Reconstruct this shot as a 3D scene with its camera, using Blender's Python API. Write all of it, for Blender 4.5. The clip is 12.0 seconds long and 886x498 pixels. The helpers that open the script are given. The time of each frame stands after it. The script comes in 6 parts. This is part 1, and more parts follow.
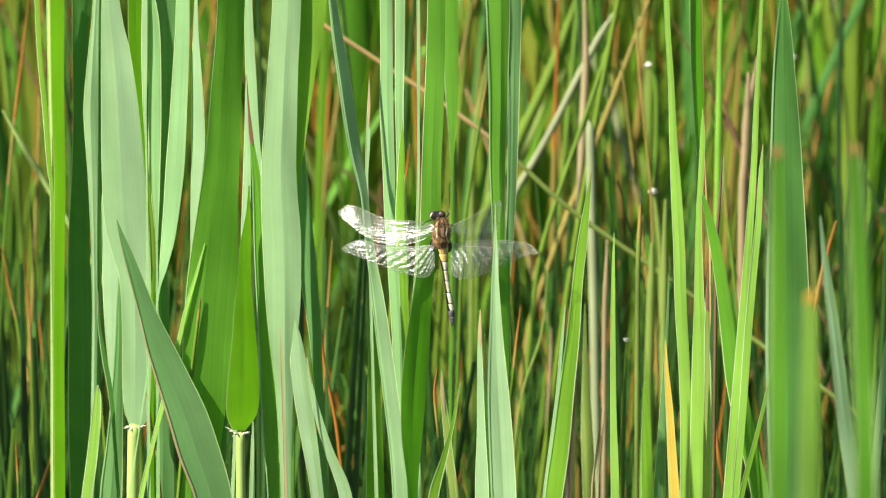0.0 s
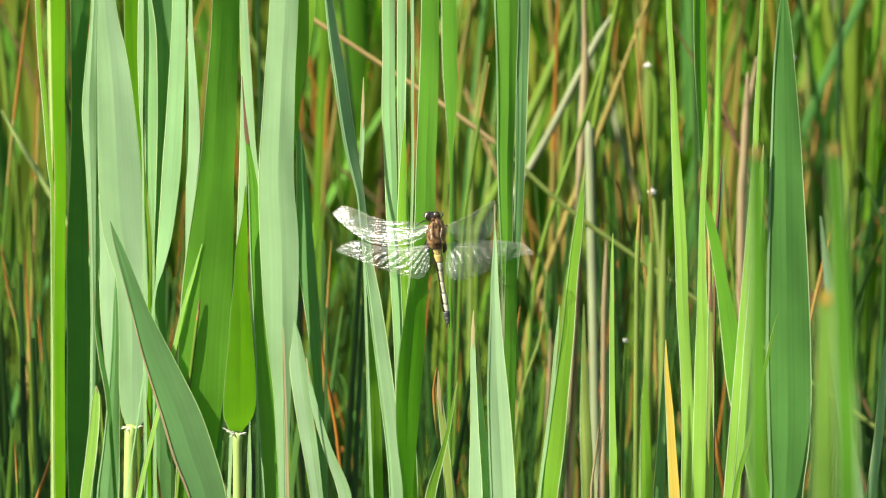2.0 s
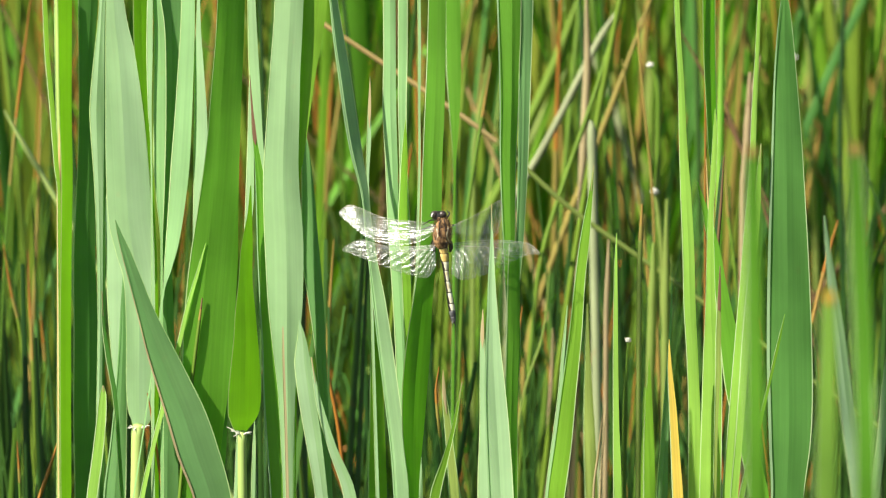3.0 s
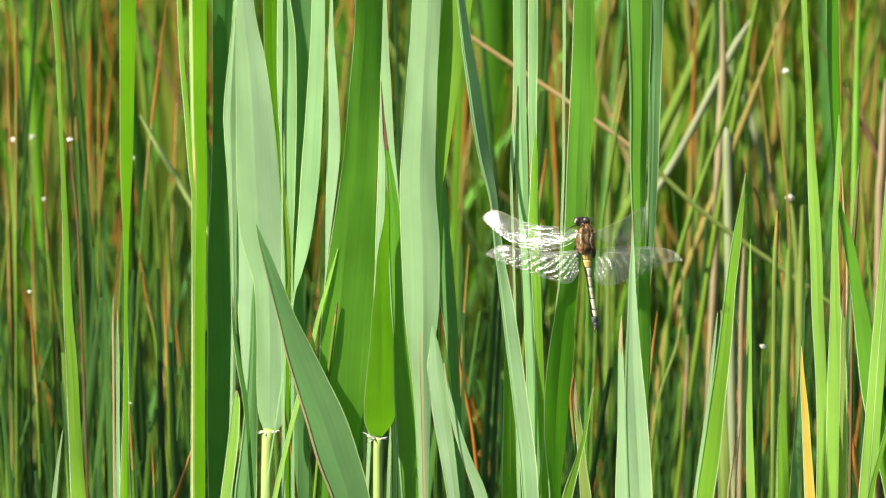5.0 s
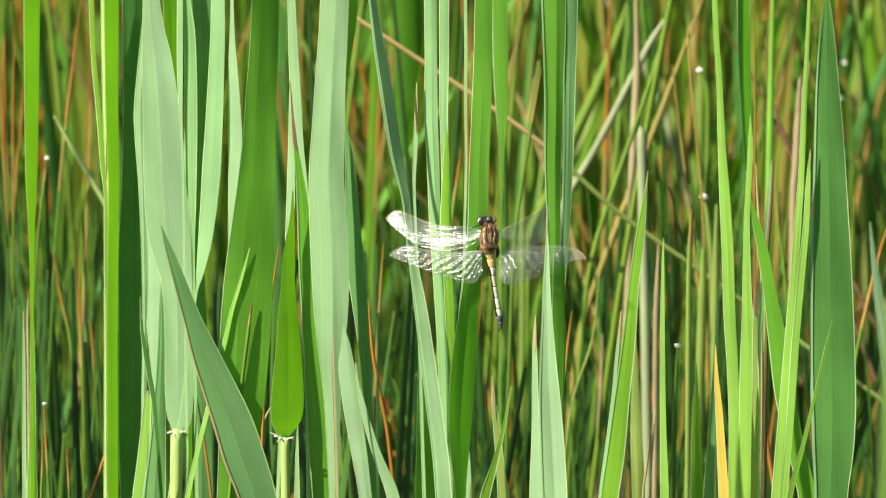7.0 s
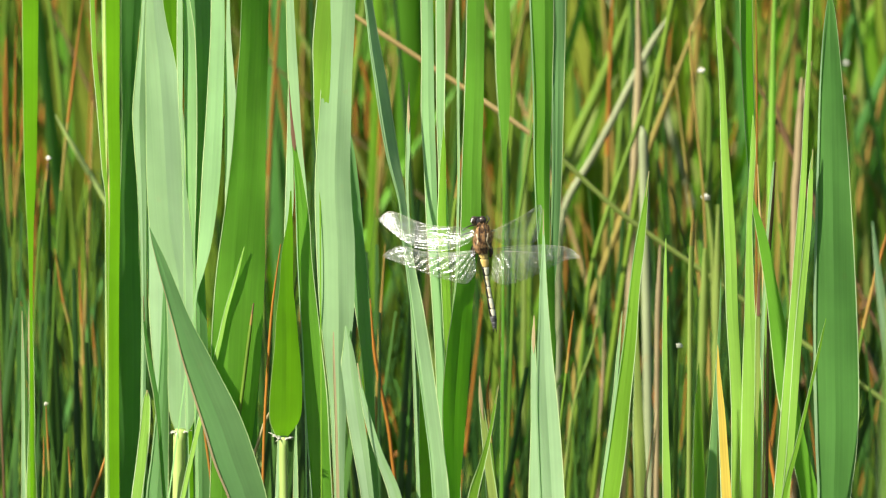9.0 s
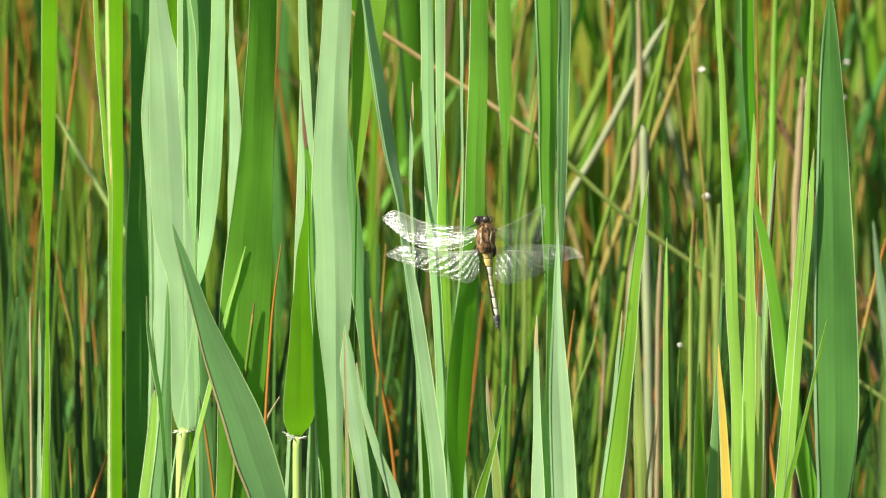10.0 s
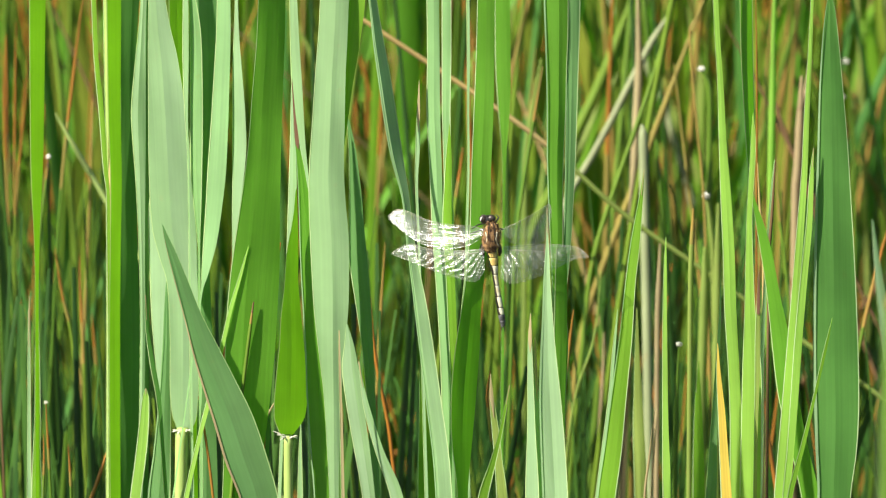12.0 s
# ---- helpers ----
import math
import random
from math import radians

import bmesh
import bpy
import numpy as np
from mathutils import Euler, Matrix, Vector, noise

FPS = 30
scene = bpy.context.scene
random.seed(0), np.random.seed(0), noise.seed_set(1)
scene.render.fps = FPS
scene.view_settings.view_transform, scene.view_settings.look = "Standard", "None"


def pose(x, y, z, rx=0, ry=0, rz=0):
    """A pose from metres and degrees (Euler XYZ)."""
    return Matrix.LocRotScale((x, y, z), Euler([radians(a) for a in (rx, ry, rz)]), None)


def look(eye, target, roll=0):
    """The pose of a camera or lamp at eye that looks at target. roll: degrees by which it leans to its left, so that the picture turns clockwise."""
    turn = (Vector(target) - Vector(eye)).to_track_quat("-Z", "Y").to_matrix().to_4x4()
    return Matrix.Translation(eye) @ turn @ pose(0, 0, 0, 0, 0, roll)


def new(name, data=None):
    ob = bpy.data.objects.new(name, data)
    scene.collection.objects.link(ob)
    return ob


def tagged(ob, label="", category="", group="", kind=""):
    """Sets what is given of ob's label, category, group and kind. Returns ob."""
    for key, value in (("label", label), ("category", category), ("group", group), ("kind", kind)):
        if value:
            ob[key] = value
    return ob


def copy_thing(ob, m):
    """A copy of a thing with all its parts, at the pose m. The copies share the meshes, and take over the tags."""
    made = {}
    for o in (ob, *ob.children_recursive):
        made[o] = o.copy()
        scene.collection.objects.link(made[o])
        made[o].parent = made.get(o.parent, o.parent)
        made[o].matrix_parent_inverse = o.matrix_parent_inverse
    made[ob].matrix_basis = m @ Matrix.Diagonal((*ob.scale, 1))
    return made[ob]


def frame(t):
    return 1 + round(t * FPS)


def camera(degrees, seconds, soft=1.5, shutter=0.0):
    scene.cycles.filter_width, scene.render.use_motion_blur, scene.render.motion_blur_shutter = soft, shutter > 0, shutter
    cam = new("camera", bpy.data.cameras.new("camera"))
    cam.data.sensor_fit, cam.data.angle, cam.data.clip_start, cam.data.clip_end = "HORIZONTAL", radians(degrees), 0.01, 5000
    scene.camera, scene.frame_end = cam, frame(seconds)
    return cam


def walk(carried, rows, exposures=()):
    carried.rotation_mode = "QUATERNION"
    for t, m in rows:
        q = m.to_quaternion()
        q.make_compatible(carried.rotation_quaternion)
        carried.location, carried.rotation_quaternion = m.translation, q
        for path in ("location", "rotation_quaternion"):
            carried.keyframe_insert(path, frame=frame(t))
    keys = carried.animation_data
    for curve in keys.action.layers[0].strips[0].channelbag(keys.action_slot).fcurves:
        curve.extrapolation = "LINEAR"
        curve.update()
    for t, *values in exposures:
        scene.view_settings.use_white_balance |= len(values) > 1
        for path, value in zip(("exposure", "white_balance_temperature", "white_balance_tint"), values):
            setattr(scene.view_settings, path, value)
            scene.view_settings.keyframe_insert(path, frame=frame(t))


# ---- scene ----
EYE = (0, -3.0, 1.10)
cam = camera(5.297, 12.0, soft=1.25, shutter=0.2)
cam.data.dof.use_dof = True
cam.data.dof.focus_distance = 2.975
cam.data.dof.aperture_fstop = 42
walk(cam, [
    (0, look(EYE, (0.01681, 0, 0.55872))),
    (0.5, look(EYE, (0.01681, 0, 0.55872))),
    (1, look(EYE, (0.01708, 0, 0.55872))),
    (1.5, look(EYE, (0.01708, 0, 0.55872))),
    (2, look(EYE, (0.01708, 0, 0.55890))),
    (2.5, look(EYE, (0.01708, 0, 0.55872))),
    (2.8, look(EYE, (0.01672, 0, 0.55872))),
    (4, look(EYE, (0.01115, 0, 0.55909))),
    (4.3, look(EYE, (0.00800, 0, 0.55927))),
    (4.5, look(EYE, (0.00468, 0, 0.55927))),
    (4.8, look(EYE, (-0.01349, 0, 0.56018))),
    (5, look(EYE, (-0.02670, 0, 0.56055))),
    (5.2, look(EYE, (-0.02014, 0, 0.56073))),
    (5.5, look(EYE, (-0.00459, 0, 0.56100))),
    (5.7, look(EYE, (0.00504, 0, 0.56119))),
    (6, look(EYE, (0.00117, 0, 0.56110))),
    (6.5, look(EYE, (0.00117, 0, 0.56046))),
    (7, look(EYE, (0.00054, 0, 0.56046))),
    (8, look(EYE, (0.00018, 0, 0.56046))),
    (9, look(EYE, (0.00000, 0, 0.56046))),
    (9.5, look(EYE, (-0.00027, 0, 0.56046))),
    (10, look(EYE, (-0.00027, 0, 0.56027))),
    (10.5, look(EYE, (0.00000, 0, 0.56046))),
    (11, look(EYE, (0.00027, 0, 0.56018))),
    (11.5, look(EYE, (0.00000, 0, 0.56018))),
    (12, look(EYE, (0.00000, 0, 0.56000))),
], exposures=[(0, 1.04), (12, 1.04)])

# ---- sky, sun ----
SUN = Vector((-0.61, -0.38, 0.70)).normalized()
world = bpy.data.worlds.new("sky")
scene.world = world
world.use_nodes = True
wn = world.node_tree.nodes
sky = wn.new("ShaderNodeTexSky")
sky.sky_type = "NISHITA"
sky.sun_disc = False
sky.sun_elevation = math.asin(SUN.z)
sky.sun_rotation = math.atan2(SUN.x, SUN.y)
world.node_tree.links.new(sky.outputs[0], wn["Background"].inputs[0])
wn["Background"].inputs[1].default_value = 0.054
sun = new("sun", bpy.data.lights.new("sun", "SUN"))
sun.data.energy = 5.0
sun.data.angle = radians(0.55)
sun.data.color = (1, 0.935, 0.80)
sun.matrix_world = look(SUN * 50, (0, 0, 0))


# ---- materials ----
def shader(name, base, vary, rough, thin=0.0, through_colour=(0, 0, 0), gloss=0.4, ribs=0.12, fleck=0.0, fleck_colour=(0.2, 0.12, 0.04), bump=0.14):
    """Plant tissue: lengthwise ribs from the surface's own coordinates, blotches, a hue of its own for each piece, light that passes through."""
    m = bpy.data.materials.new(name)
    m.use_nodes = True
    n, k = m.node_tree.nodes, m.node_tree.links.new
    bsdf, out = n["Principled BSDF"], n["Material Output"]
    uv = n.new("ShaderNodeUVMap")
    stretch = n.new("ShaderNodeMapping")
    stretch.inputs["Scale"].default_value = (1500, 6, 1)
    k(uv.outputs[0], stretch.inputs[0])
    rib = n.new("ShaderNodeTexNoise")
    rib.inputs["Scale"].default_value = 1.0
    rib.inputs["Detail"].default_value = 3
    k(stretch.outputs[0], rib.inputs["Vector"])
    place = n.new("ShaderNodeTexCoord")
    blotch = n.new("ShaderNodeTexNoise")
    blotch.inputs["Scale"].default_value = 38
    blotch.inputs["Detail"].default_value = 4
    k(place.outputs["Object"], blotch.inputs["Vector"])
    own = n.new("ShaderNodeObjectInfo")
    isle = n.new("ShaderNodeNewGeometry")
    both = n.new("ShaderNodeMath")
    both.operation = "ADD"
    k(own.outputs["Random"], both.inputs[0])
    k(isle.outputs["Random Per Island"], both.inputs[1])
    wrap = n.new("ShaderNodeMath")
    wrap.operation = "FRACT"
    k(both.outputs[0], wrap.inputs[0])
    pick = n.new("ShaderNodeMix")
    pick.data_type = "RGBA"
    pick.inputs[6].default_value = (*base, 1)
    pick.inputs[7].default_value = (*vary, 1)
    k(wrap.outputs[0], pick.inputs[0])
    tone = n.new("ShaderNodeMapRange")
    tone.inputs["From Min"].default_value = 0.3
    tone.inputs["From Max"].default_value = 0.7
    tone.inputs["To Min"].default_value = 1 - ribs
    tone.inputs["To Max"].default_value = 1 + ribs
    k(rib.outputs[0], tone.inputs[0])
    patch = n.new("ShaderNodeMapRange")
    patch.inputs["From Min"].default_value = 0.3
    patch.inputs["From Max"].default_value = 0.7
    patch.inputs["To Min"].default_value = 0.86
    patch.inputs["To Max"].default_value = 1.14
    k(blotch.outputs[0], patch.inputs[0])
    mul = n.new("ShaderNodeMath")
    mul.operation = "MULTIPLY"
    k(tone.outputs[0], mul.inputs[0])
    k(patch.outputs[0], mul.inputs[1])
    shade = n.new("ShaderNodeVectorMath")
    shade.operation = "SCALE"
    k(pick.outputs[2], shade.inputs[0])
    k(mul.outputs[0], shade.inputs["Scale"])
    colour = shade.outputs[0]
    if fleck:
        spots = n.new("ShaderNodeTexNoise")
        spots.inputs["Scale"].default_value = 210
        spots.inputs["Detail"].default_value = 5
        k(place.outputs["Object"], spots.inputs["Vector"])
        edge = n.new("ShaderNodeMapRange")
        edge.inputs["From Min"].default_value = 0.66
        edge.inputs["From Max"].default_value = 0.74
        edge.inputs["To Max"].default_value = fleck
        k(spots.outputs[0], edge.inputs[0])
        mix = n.new("ShaderNodeMix")
        mix.data_type = "RGBA"
        mix.inputs[7].default_value = (*fleck_colour, 1)
        k(edge.outputs[0], mix.inputs[0])
        k(colour, mix.inputs[6])
        colour = mix.outputs[2]
    k(colour, bsdf.inputs["Base Color"])
    bsdf.inputs["Roughness"].default_value = rough
    bsdf.inputs["Specular IOR Level"].default_value = gloss
    relief = n.new("ShaderNodeBump")
    relief.inputs["Strength"].default_value = bump
    relief.inputs["Distance"].default_value = 0.0004
    k(rib.outputs[0], relief.inputs["Height"])
    k(relief.outputs[0], bsdf.inputs["Normal"])
    if thin:
        veil = n.new("ShaderNodeBsdfTranslucent")
        tint = n.new("ShaderNodeVectorMath")
        tint.operation = "SCALE"
        tint.inputs[0].default_value = through_colour
        k(mul.outputs[0], tint.inputs["Scale"])
        k(tint.outputs[0], veil.inputs["Color"])
        k(relief.outputs[0], veil.inputs["Normal"])
        blend = n.new("ShaderNodeMixShader")
        blend.inputs[0].default_value = thin
        k(bsdf.outputs[0], blend.inputs[1])
        k(veil.outputs[0], blend.inputs[2])
        k(blend.outputs[0], out.inputs[0])
    return m


GLAUC = shader("glaucous_reed", (0.315, 0.475, 0.262), (0.275, 0.445, 0.205), 0.45, 0.35, (0.28, 0.62, 0.10), 0.5, 0.05, 0.3, (0.36, 0.40, 0.2), 0.09)
MINT = shader("mint_green_leaf", (0.29, 0.50, 0.225), (0.26, 0.475, 0.18), 0.45, 0.4, (0.26, 0.66, 0.06), 0.45, 0.05, 0.25, (0.32, 0.40, 0.12), 0.09)
FRESH = shader("fresh_green_leaf", (0.115, 0.31, 0.022), (0.135, 0.34, 0.03), 0.45, 0.42, (0.16, 0.52, 0.01), 0.4, 0.06, 0.25, (0.16, 0.22, 0.04), 0.09)
LIME = shader("lime_green_leaf", (0.195, 0.42, 0.028), (0.245, 0.46, 0.045), 0.45, 0.5, (0.2, 0.52, 0.008), 0.35, 0.06, 0.3, (0.3, 0.32, 0.05), 0.09)
DEEP = shader("deep_green_leaf", (0.075, 0.215, 0.042), (0.095, 0.25, 0.05), 0.48, 0.35, (0.10, 0.38, 0.015), 0.4, 0.06, 0.25, (0.12, 0.16, 0.04), 0.09)
BLUEG = shader("blue_green_leaf", (0.12, 0.265, 0.085), (0.14, 0.285, 0.095), 0.48, 0.25, (0.12, 0.40, 0.03), 0.45, 0.05, 0.25, (0.2, 0.24, 0.09), 0.09)
SPRING = shader("spring_green_leaf", (0.28, 0.52, 0.075), (0.31, 0.54, 0.095), 0.45, 0.45, (0.34, 0.70, 0.02), 0.4, 0.06, 0.3, (0.36, 0.36, 0.1), 0.09)
BLEACH = shader("bleached_straw", (0.25, 0.295, 0.15), (0.28, 0.31, 0.165), 0.6, 0.0, gloss=0.3, ribs=0.2, fleck=0.6, fleck_colour=(0.28, 0.24, 0.12))
OLIVE = shader("olive_leaf", (0.26, 0.36, 0.08), (0.30, 0.38, 0.09), 0.5, 0.35, (0.34, 0.46, 0.04), 0.4, 0.16, 0.4, (0.3, 0.24, 0.08))
PINK = shader("withered_pink_tip", (0.42, 0.36, 0.19), (0.44, 0.34, 0.19), 0.55, 0.3, (0.5, 0.36, 0.13), 0.3, 0.2, 0.7, (0.2, 0.07, 0.06))
WINE = shader("wine_brown_tip", (0.20, 0.105, 0.06), (0.26, 0.15, 0.09), 0.55, 0.3, (0.3, 0.12, 0.06), 0.3, 0.2, 0.5, (0.12, 0.05, 0.04))
YELLOW = shader("yellowed_leaf", (0.62, 0.42, 0.07), (0.62, 0.45, 0.08), 0.5, 0.35, (0.8, 0.48, 0.04), 0.35, 0.18, 0.5, (0.4, 0.42, 0.06))
PALE = shader("pale_green_stalk", (0.33, 0.46, 0.12), (0.38, 0.49, 0.15), 0.5, 0.0, gloss=0.4, ribs=0.12, fleck=0.4, fleck_colour=(0.35, 0.3, 0.12))
STRAW = shader("dry_straw", (0.42, 0.30, 0.11), (0.46, 0.35, 0.15), 0.6, 0.0, gloss=0.3, ribs=0.22, fleck=0.7, fleck_colour=(0.2, 0.14, 0.06))
MOSS = shader("moss_green_leaf", (0.15, 0.27, 0.022), (0.24, 0.27, 0.035), 0.5, 0.35, (0.24, 0.42, 0.02), 0.35, 0.10, 0.3, (0.26, 0.20, 0.06), 0.09)
RUSH = shader("rush_stem_green", (0.07, 0.152, 0.013), (0.16, 0.25, 0.024), 0.42, 0.0, gloss=0.45, ribs=0.18, fleck=0.4, fleck_colour=(0.18, 0.14, 0.03))
# rush green darkened in its colour to stand in for shade inside the bed
SHADE_RUSH = shader("shade_dark_rush", (0.014, 0.055, 0.008), (0.045, 0.115, 0.015), 0.42, 0.0, gloss=0.45, ribs=0.18, fleck=0.4, fleck_colour=(0.12, 0.09, 0.03))
AMBER = shader("amber_rush", (0.29, 0.18, 0.04), (0.23, 0.20, 0.045), 0.5, 0.0, gloss=0.4, ribs=0.2, fleck=0.4, fleck_colour=(0.2, 0.08, 0.02))
RUST = shader("rust_rush_tip", (0.34, 0.13, 0.018), (0.27, 0.125, 0.02), 0.5, 0.0, gloss=0.4, ribs=0.2, fleck=0.5, fleck_colour=(0.16, 0.05, 0.02))
BROWN = shader("brown_stem", (0.13, 0.075, 0.035), (0.17, 0.10, 0.045), 0.6, 0.0, gloss=0.3, ribs=0.2)
# pale rim tint, with the brightness of lit leaf edges in the colour
RIM = shader("lit_leaf_rim", (0.56, 0.70, 0.38), (0.48, 0.66, 0.28), 0.45, 0.4, (0.55, 0.75, 0.2), 0.5, 0.1)
WHITE = shader("white_fluff", (0.85, 0.82, 0.72), (0.8, 0.78, 0.68), 0.7, 0.3, (0.8, 0.78, 0.68), 0.2, 0.1)


def water_material():
    m = bpy.data.materials.new("marsh_water")
    m.use_nodes = True
    n, k = m.node_tree.nodes, m.node_tree.links.new
    bsdf = n["Principled BSDF"]
    place = n.new("ShaderNodeTexCoord")
    murk = n.new("ShaderNodeTexNoise")
    murk.inputs["Scale"].default_value = 3
    murk.inputs["Detail"].default_value = 6
    ramp = n.new("ShaderNodeValToRGB")
    ramp.color_ramp.elements[0].color = (0.012, 0.016, 0.008, 1)
    ramp.color_ramp.elements[1].color = (0.05, 0.045, 0.022, 1)
    ripple = n.new("ShaderNodeTexNoise")
    ripple.inputs["Scale"].default_value = 22
    relief = n.new("ShaderNodeBump")
    relief.inputs["Strength"].default_value = 0.25
    relief.inputs["Distance"].default_value = 0.01
    k(place.outputs["Object"], murk.inputs["Vector"])
    k(place.outputs["Object"], ripple.inputs["Vector"])
    k(murk.outputs[0], ramp.inputs[0])
    k(ramp.outputs[0], bsdf.inputs["Base Color"])
    k(ripple.outputs[0], relief.inputs["Height"])
    k(relief.outputs[0], bsdf.inputs["Normal"])
    bsdf.inputs["Roughness"].default_value = 0.06
    bsdf.inputs["IOR"].default_value = 1.33
    return m


# ---- water ----
bm = bmesh.new()
bmesh.ops.create_grid(bm, x_segments=8, y_segments=8, size=2500)
mesh = bpy.data.meshes.new("water")
bm.to_mesh(mesh)
bm.free()
mesh.materials.append(water_material())
water = tagged(new("water", mesh), "dark still marsh water between the rushes", "water", kind="structure")


# ---- plant builders ----
def spline(stations, steps):
    """A smooth run of values through a few stations that rise from foot to tip; the height is the run's measure."""
    p = np.array(stations, float)
    h = 1 if p.shape[1] > 1 else 0
    z = p[:, h]
    slope = np.zeros_like(p)
    for i in range(len(p)):
        a, b = max(i - 1, 0), min(i + 1, len(p) - 1)
        slope[i] = (p[b] - p[a]) / max(z[b] - z[a], 1e-6)
    rows = []
    for i in range(len(p) - 1):
        d = z[i + 1] - z[i]
        n = max(steps, int(d / 0.02))
        for s in range(n):
            t = s / n
            rows.append((2 * t ** 3 - 3 * t * t + 1) * p[i] + (t ** 3 - 2 * t * t + t) * d * slope[i] + (3 * t * t - 2 * t ** 3) * p[i + 1] + (t ** 3 - t * t) * d * slope[i + 1])
    rows.append(p[-1])
    return np.array(rows)


def sheet(name, verts, faces, uvs, material):
    """A smooth mesh with surface coordinates in metres."""
    data = bpy.data.meshes.new(name)
    data.from_pydata(verts, [], faces)
    layer = data.uv_layers.new(name="UVMap")
    for loop in data.loops:
        layer.data[loop.index].uv = uvs[loop.vertex_index]
    data.polygons.foreach_set("use_smooth", [True] * len(data.polygons))
    data.materials.append(material)
    data.update()
    return data


def leaf_sheet(stations, fold, yaw, material, seed, u0=-1.0, u1=1.0, across=8, lift=0.0, arch=0.12, twist=0.0, keel=0.0):
    """A leaf blade: stations of x, z and width from its foot to its tip; fold is the angle at the keel, yaw the turn of its face, keel where the fold runs between its edges."""
    rng = random.Random(seed)
    rows = spline(stations, 6)
    rows[:, 2] = np.maximum(rows[:, 2], 0.0002)
    wave, slow = rng.uniform(0, 6), rng.uniform(0, 6)
    angle, start = twist if isinstance(twist, tuple) else (twist, 0.558)
    half = across // 2
    # the two halves meet in a crease: its line of points is laid twice
    if u0 < keel < u1:
        across_at = [u0 + (keel - u0) * j / half for j in range(half + 1)] + [keel + (u1 - keel) * j / half for j in range(half + 1)]
        gap = half
    else:
        across_at = [u0 + (u1 - u0) * j / across for j in range(across + 1)]
        gap = -1
    verts, uvs, faces = [], [], []
    run = 0.0
    for i, (x, z, w) in enumerate(rows):
        if i:
            run += math.hypot(x - rows[i - 1][0], z - rows[i - 1][1])
        turn = radians(yaw + angle * min(max((z - start) / 0.028, 0), 1) + 4 * math.sin(z * 14 + wave))
        bend = radians(fold) * (1 + 0.25 * math.sin(z * 19 + slow))
        before, after = rows[max(i - 1, 0)], rows[min(i + 1, len(rows) - 1)]
        dx, dz = after[0] - before[0], after[1] - before[1]
        size = math.hypot(dx, dz) or 1
        nx, nz = dz / size, -dx / size
        for u in across_at:
            s = u * w / 2
            far = abs(u - keel)
            bow = far - arch * far * far
            depth = math.tan(turn) * s + math.tan(bend) * bow * w / 2 + 0.0006 * math.sin(z * 90 + wave + 2 * u) * abs(u) * min(1, w / 0.01)
            verts.append((x + s * nx, lift + depth, z + s * nz))
            uvs.append((s, run))
    c = len(across_at)
    for i in range(len(rows) - 1):
        for j in range(c - 1):
            if j != gap:
                faces.append((i * c + j, i * c + j + 1, (i + 1) * c + j + 1, (i + 1) * c + j))
    return verts, faces, uvs


moving = []
count = [0]


def shifted(verts, dx):
    return [(x - dx, y, z) for x, y, z in verts]


def blade(label, material, y, stations, fold, yaw, sway, edge=False, margin=False, withered=0.0, twist=0.0, keel=0.0, tip=None, soft=False):
    """One upright leaf that grows out of the water, with its keel and, where seen, a pale strip painted for a sunlit
    edge or a withered margin.
    """
    count[0] += 1
    foot = stations[0][0]
    verts, faces, uvs = leaf_sheet(stations, fold, yaw, material, count[0], twist=twist, keel=keel)
    ob = new("reed_leaf", sheet("reed_leaf", shifted(verts, foot), faces, uvs, material))
    tagged(ob, label, "leaf", "reed leaves")
    ob.location = (foot, y, 0)
    widest = max(q[2] for q in stations)
    if withered:
        cut = [q for q in stations if q[1] > stations[-1][1] - withered]
        low = next(q for q in reversed(stations) if q[1] <= stations[-1][1] - withered)
        f = (cut[0][1] - (stations[-1][1] - withered)) / (cut[0][1] - low[1])
        first = tuple(a + (b - a) * f for a, b in zip(cut[0], low))
        start = (first[0], first[1], first[2] * (0.75 if soft else 0.12))
        verts, faces, uvs = leaf_sheet([start] + [(a, b, w * 1.06) for a, b, w in cut], fold, yaw, material, count[0], twist=twist, across=4, lift=-0.0003, keel=keel)
        end = new("withered_tip", sheet("withered_tip", shifted(verts, foot), faces, uvs, tip or PINK))
        end.parent = ob
        tagged(end, "withered brownish leaf tip")
    # edge: a paler strip on the left puts sunlight into the colour
    if edge or margin:
        verts, faces, uvs = leaf_sheet(stations, fold, yaw, material, count[0], -1.04, -0.9 if edge else -0.93, across=2, lift=-0.0004, twist=twist, keel=keel)
        trim = new("margin", sheet("margin", shifted(verts, foot), faces, uvs, GLAUC if edge else PINK))
        trim.parent = ob
        tagged(trim, "pale strip painted as a sunlit leaf margin" if edge else "withered brown leaf margin")
    if widest > 0.0015:
        rims(ob, stations, fold, yaw, foot, twist, margin or edge, keel)
    moving.append((ob, sway))
    return ob


def rims(ob, stations, fold, yaw, foot, twist=0.0, one=False, keel=0.0):
    """The thin pale cartilage along a leaf's edges, mostly the left; its brightness stands in for sunlit edge lines."""
    seed = count[0]
    for side in (1,) if one else (-1, 1):
        if random.Random(seed * 7 + side).random() < 0.7 and side > 0 and not one:
            continue
        thick = 2 * 0.00030 / max(q[2] for q in stations)
        verts, faces, uvs = leaf_sheet(stations, fold, yaw, None, seed, *sorted((side * (1 - thick * 0.3), side * (1 + thick * 0.7))), across=2, lift=-0.00012, twist=twist, keel=keel)
        trim = new("rim", sheet("rim", shifted(verts, foot), faces, uvs, RIM))
        trim.parent = ob


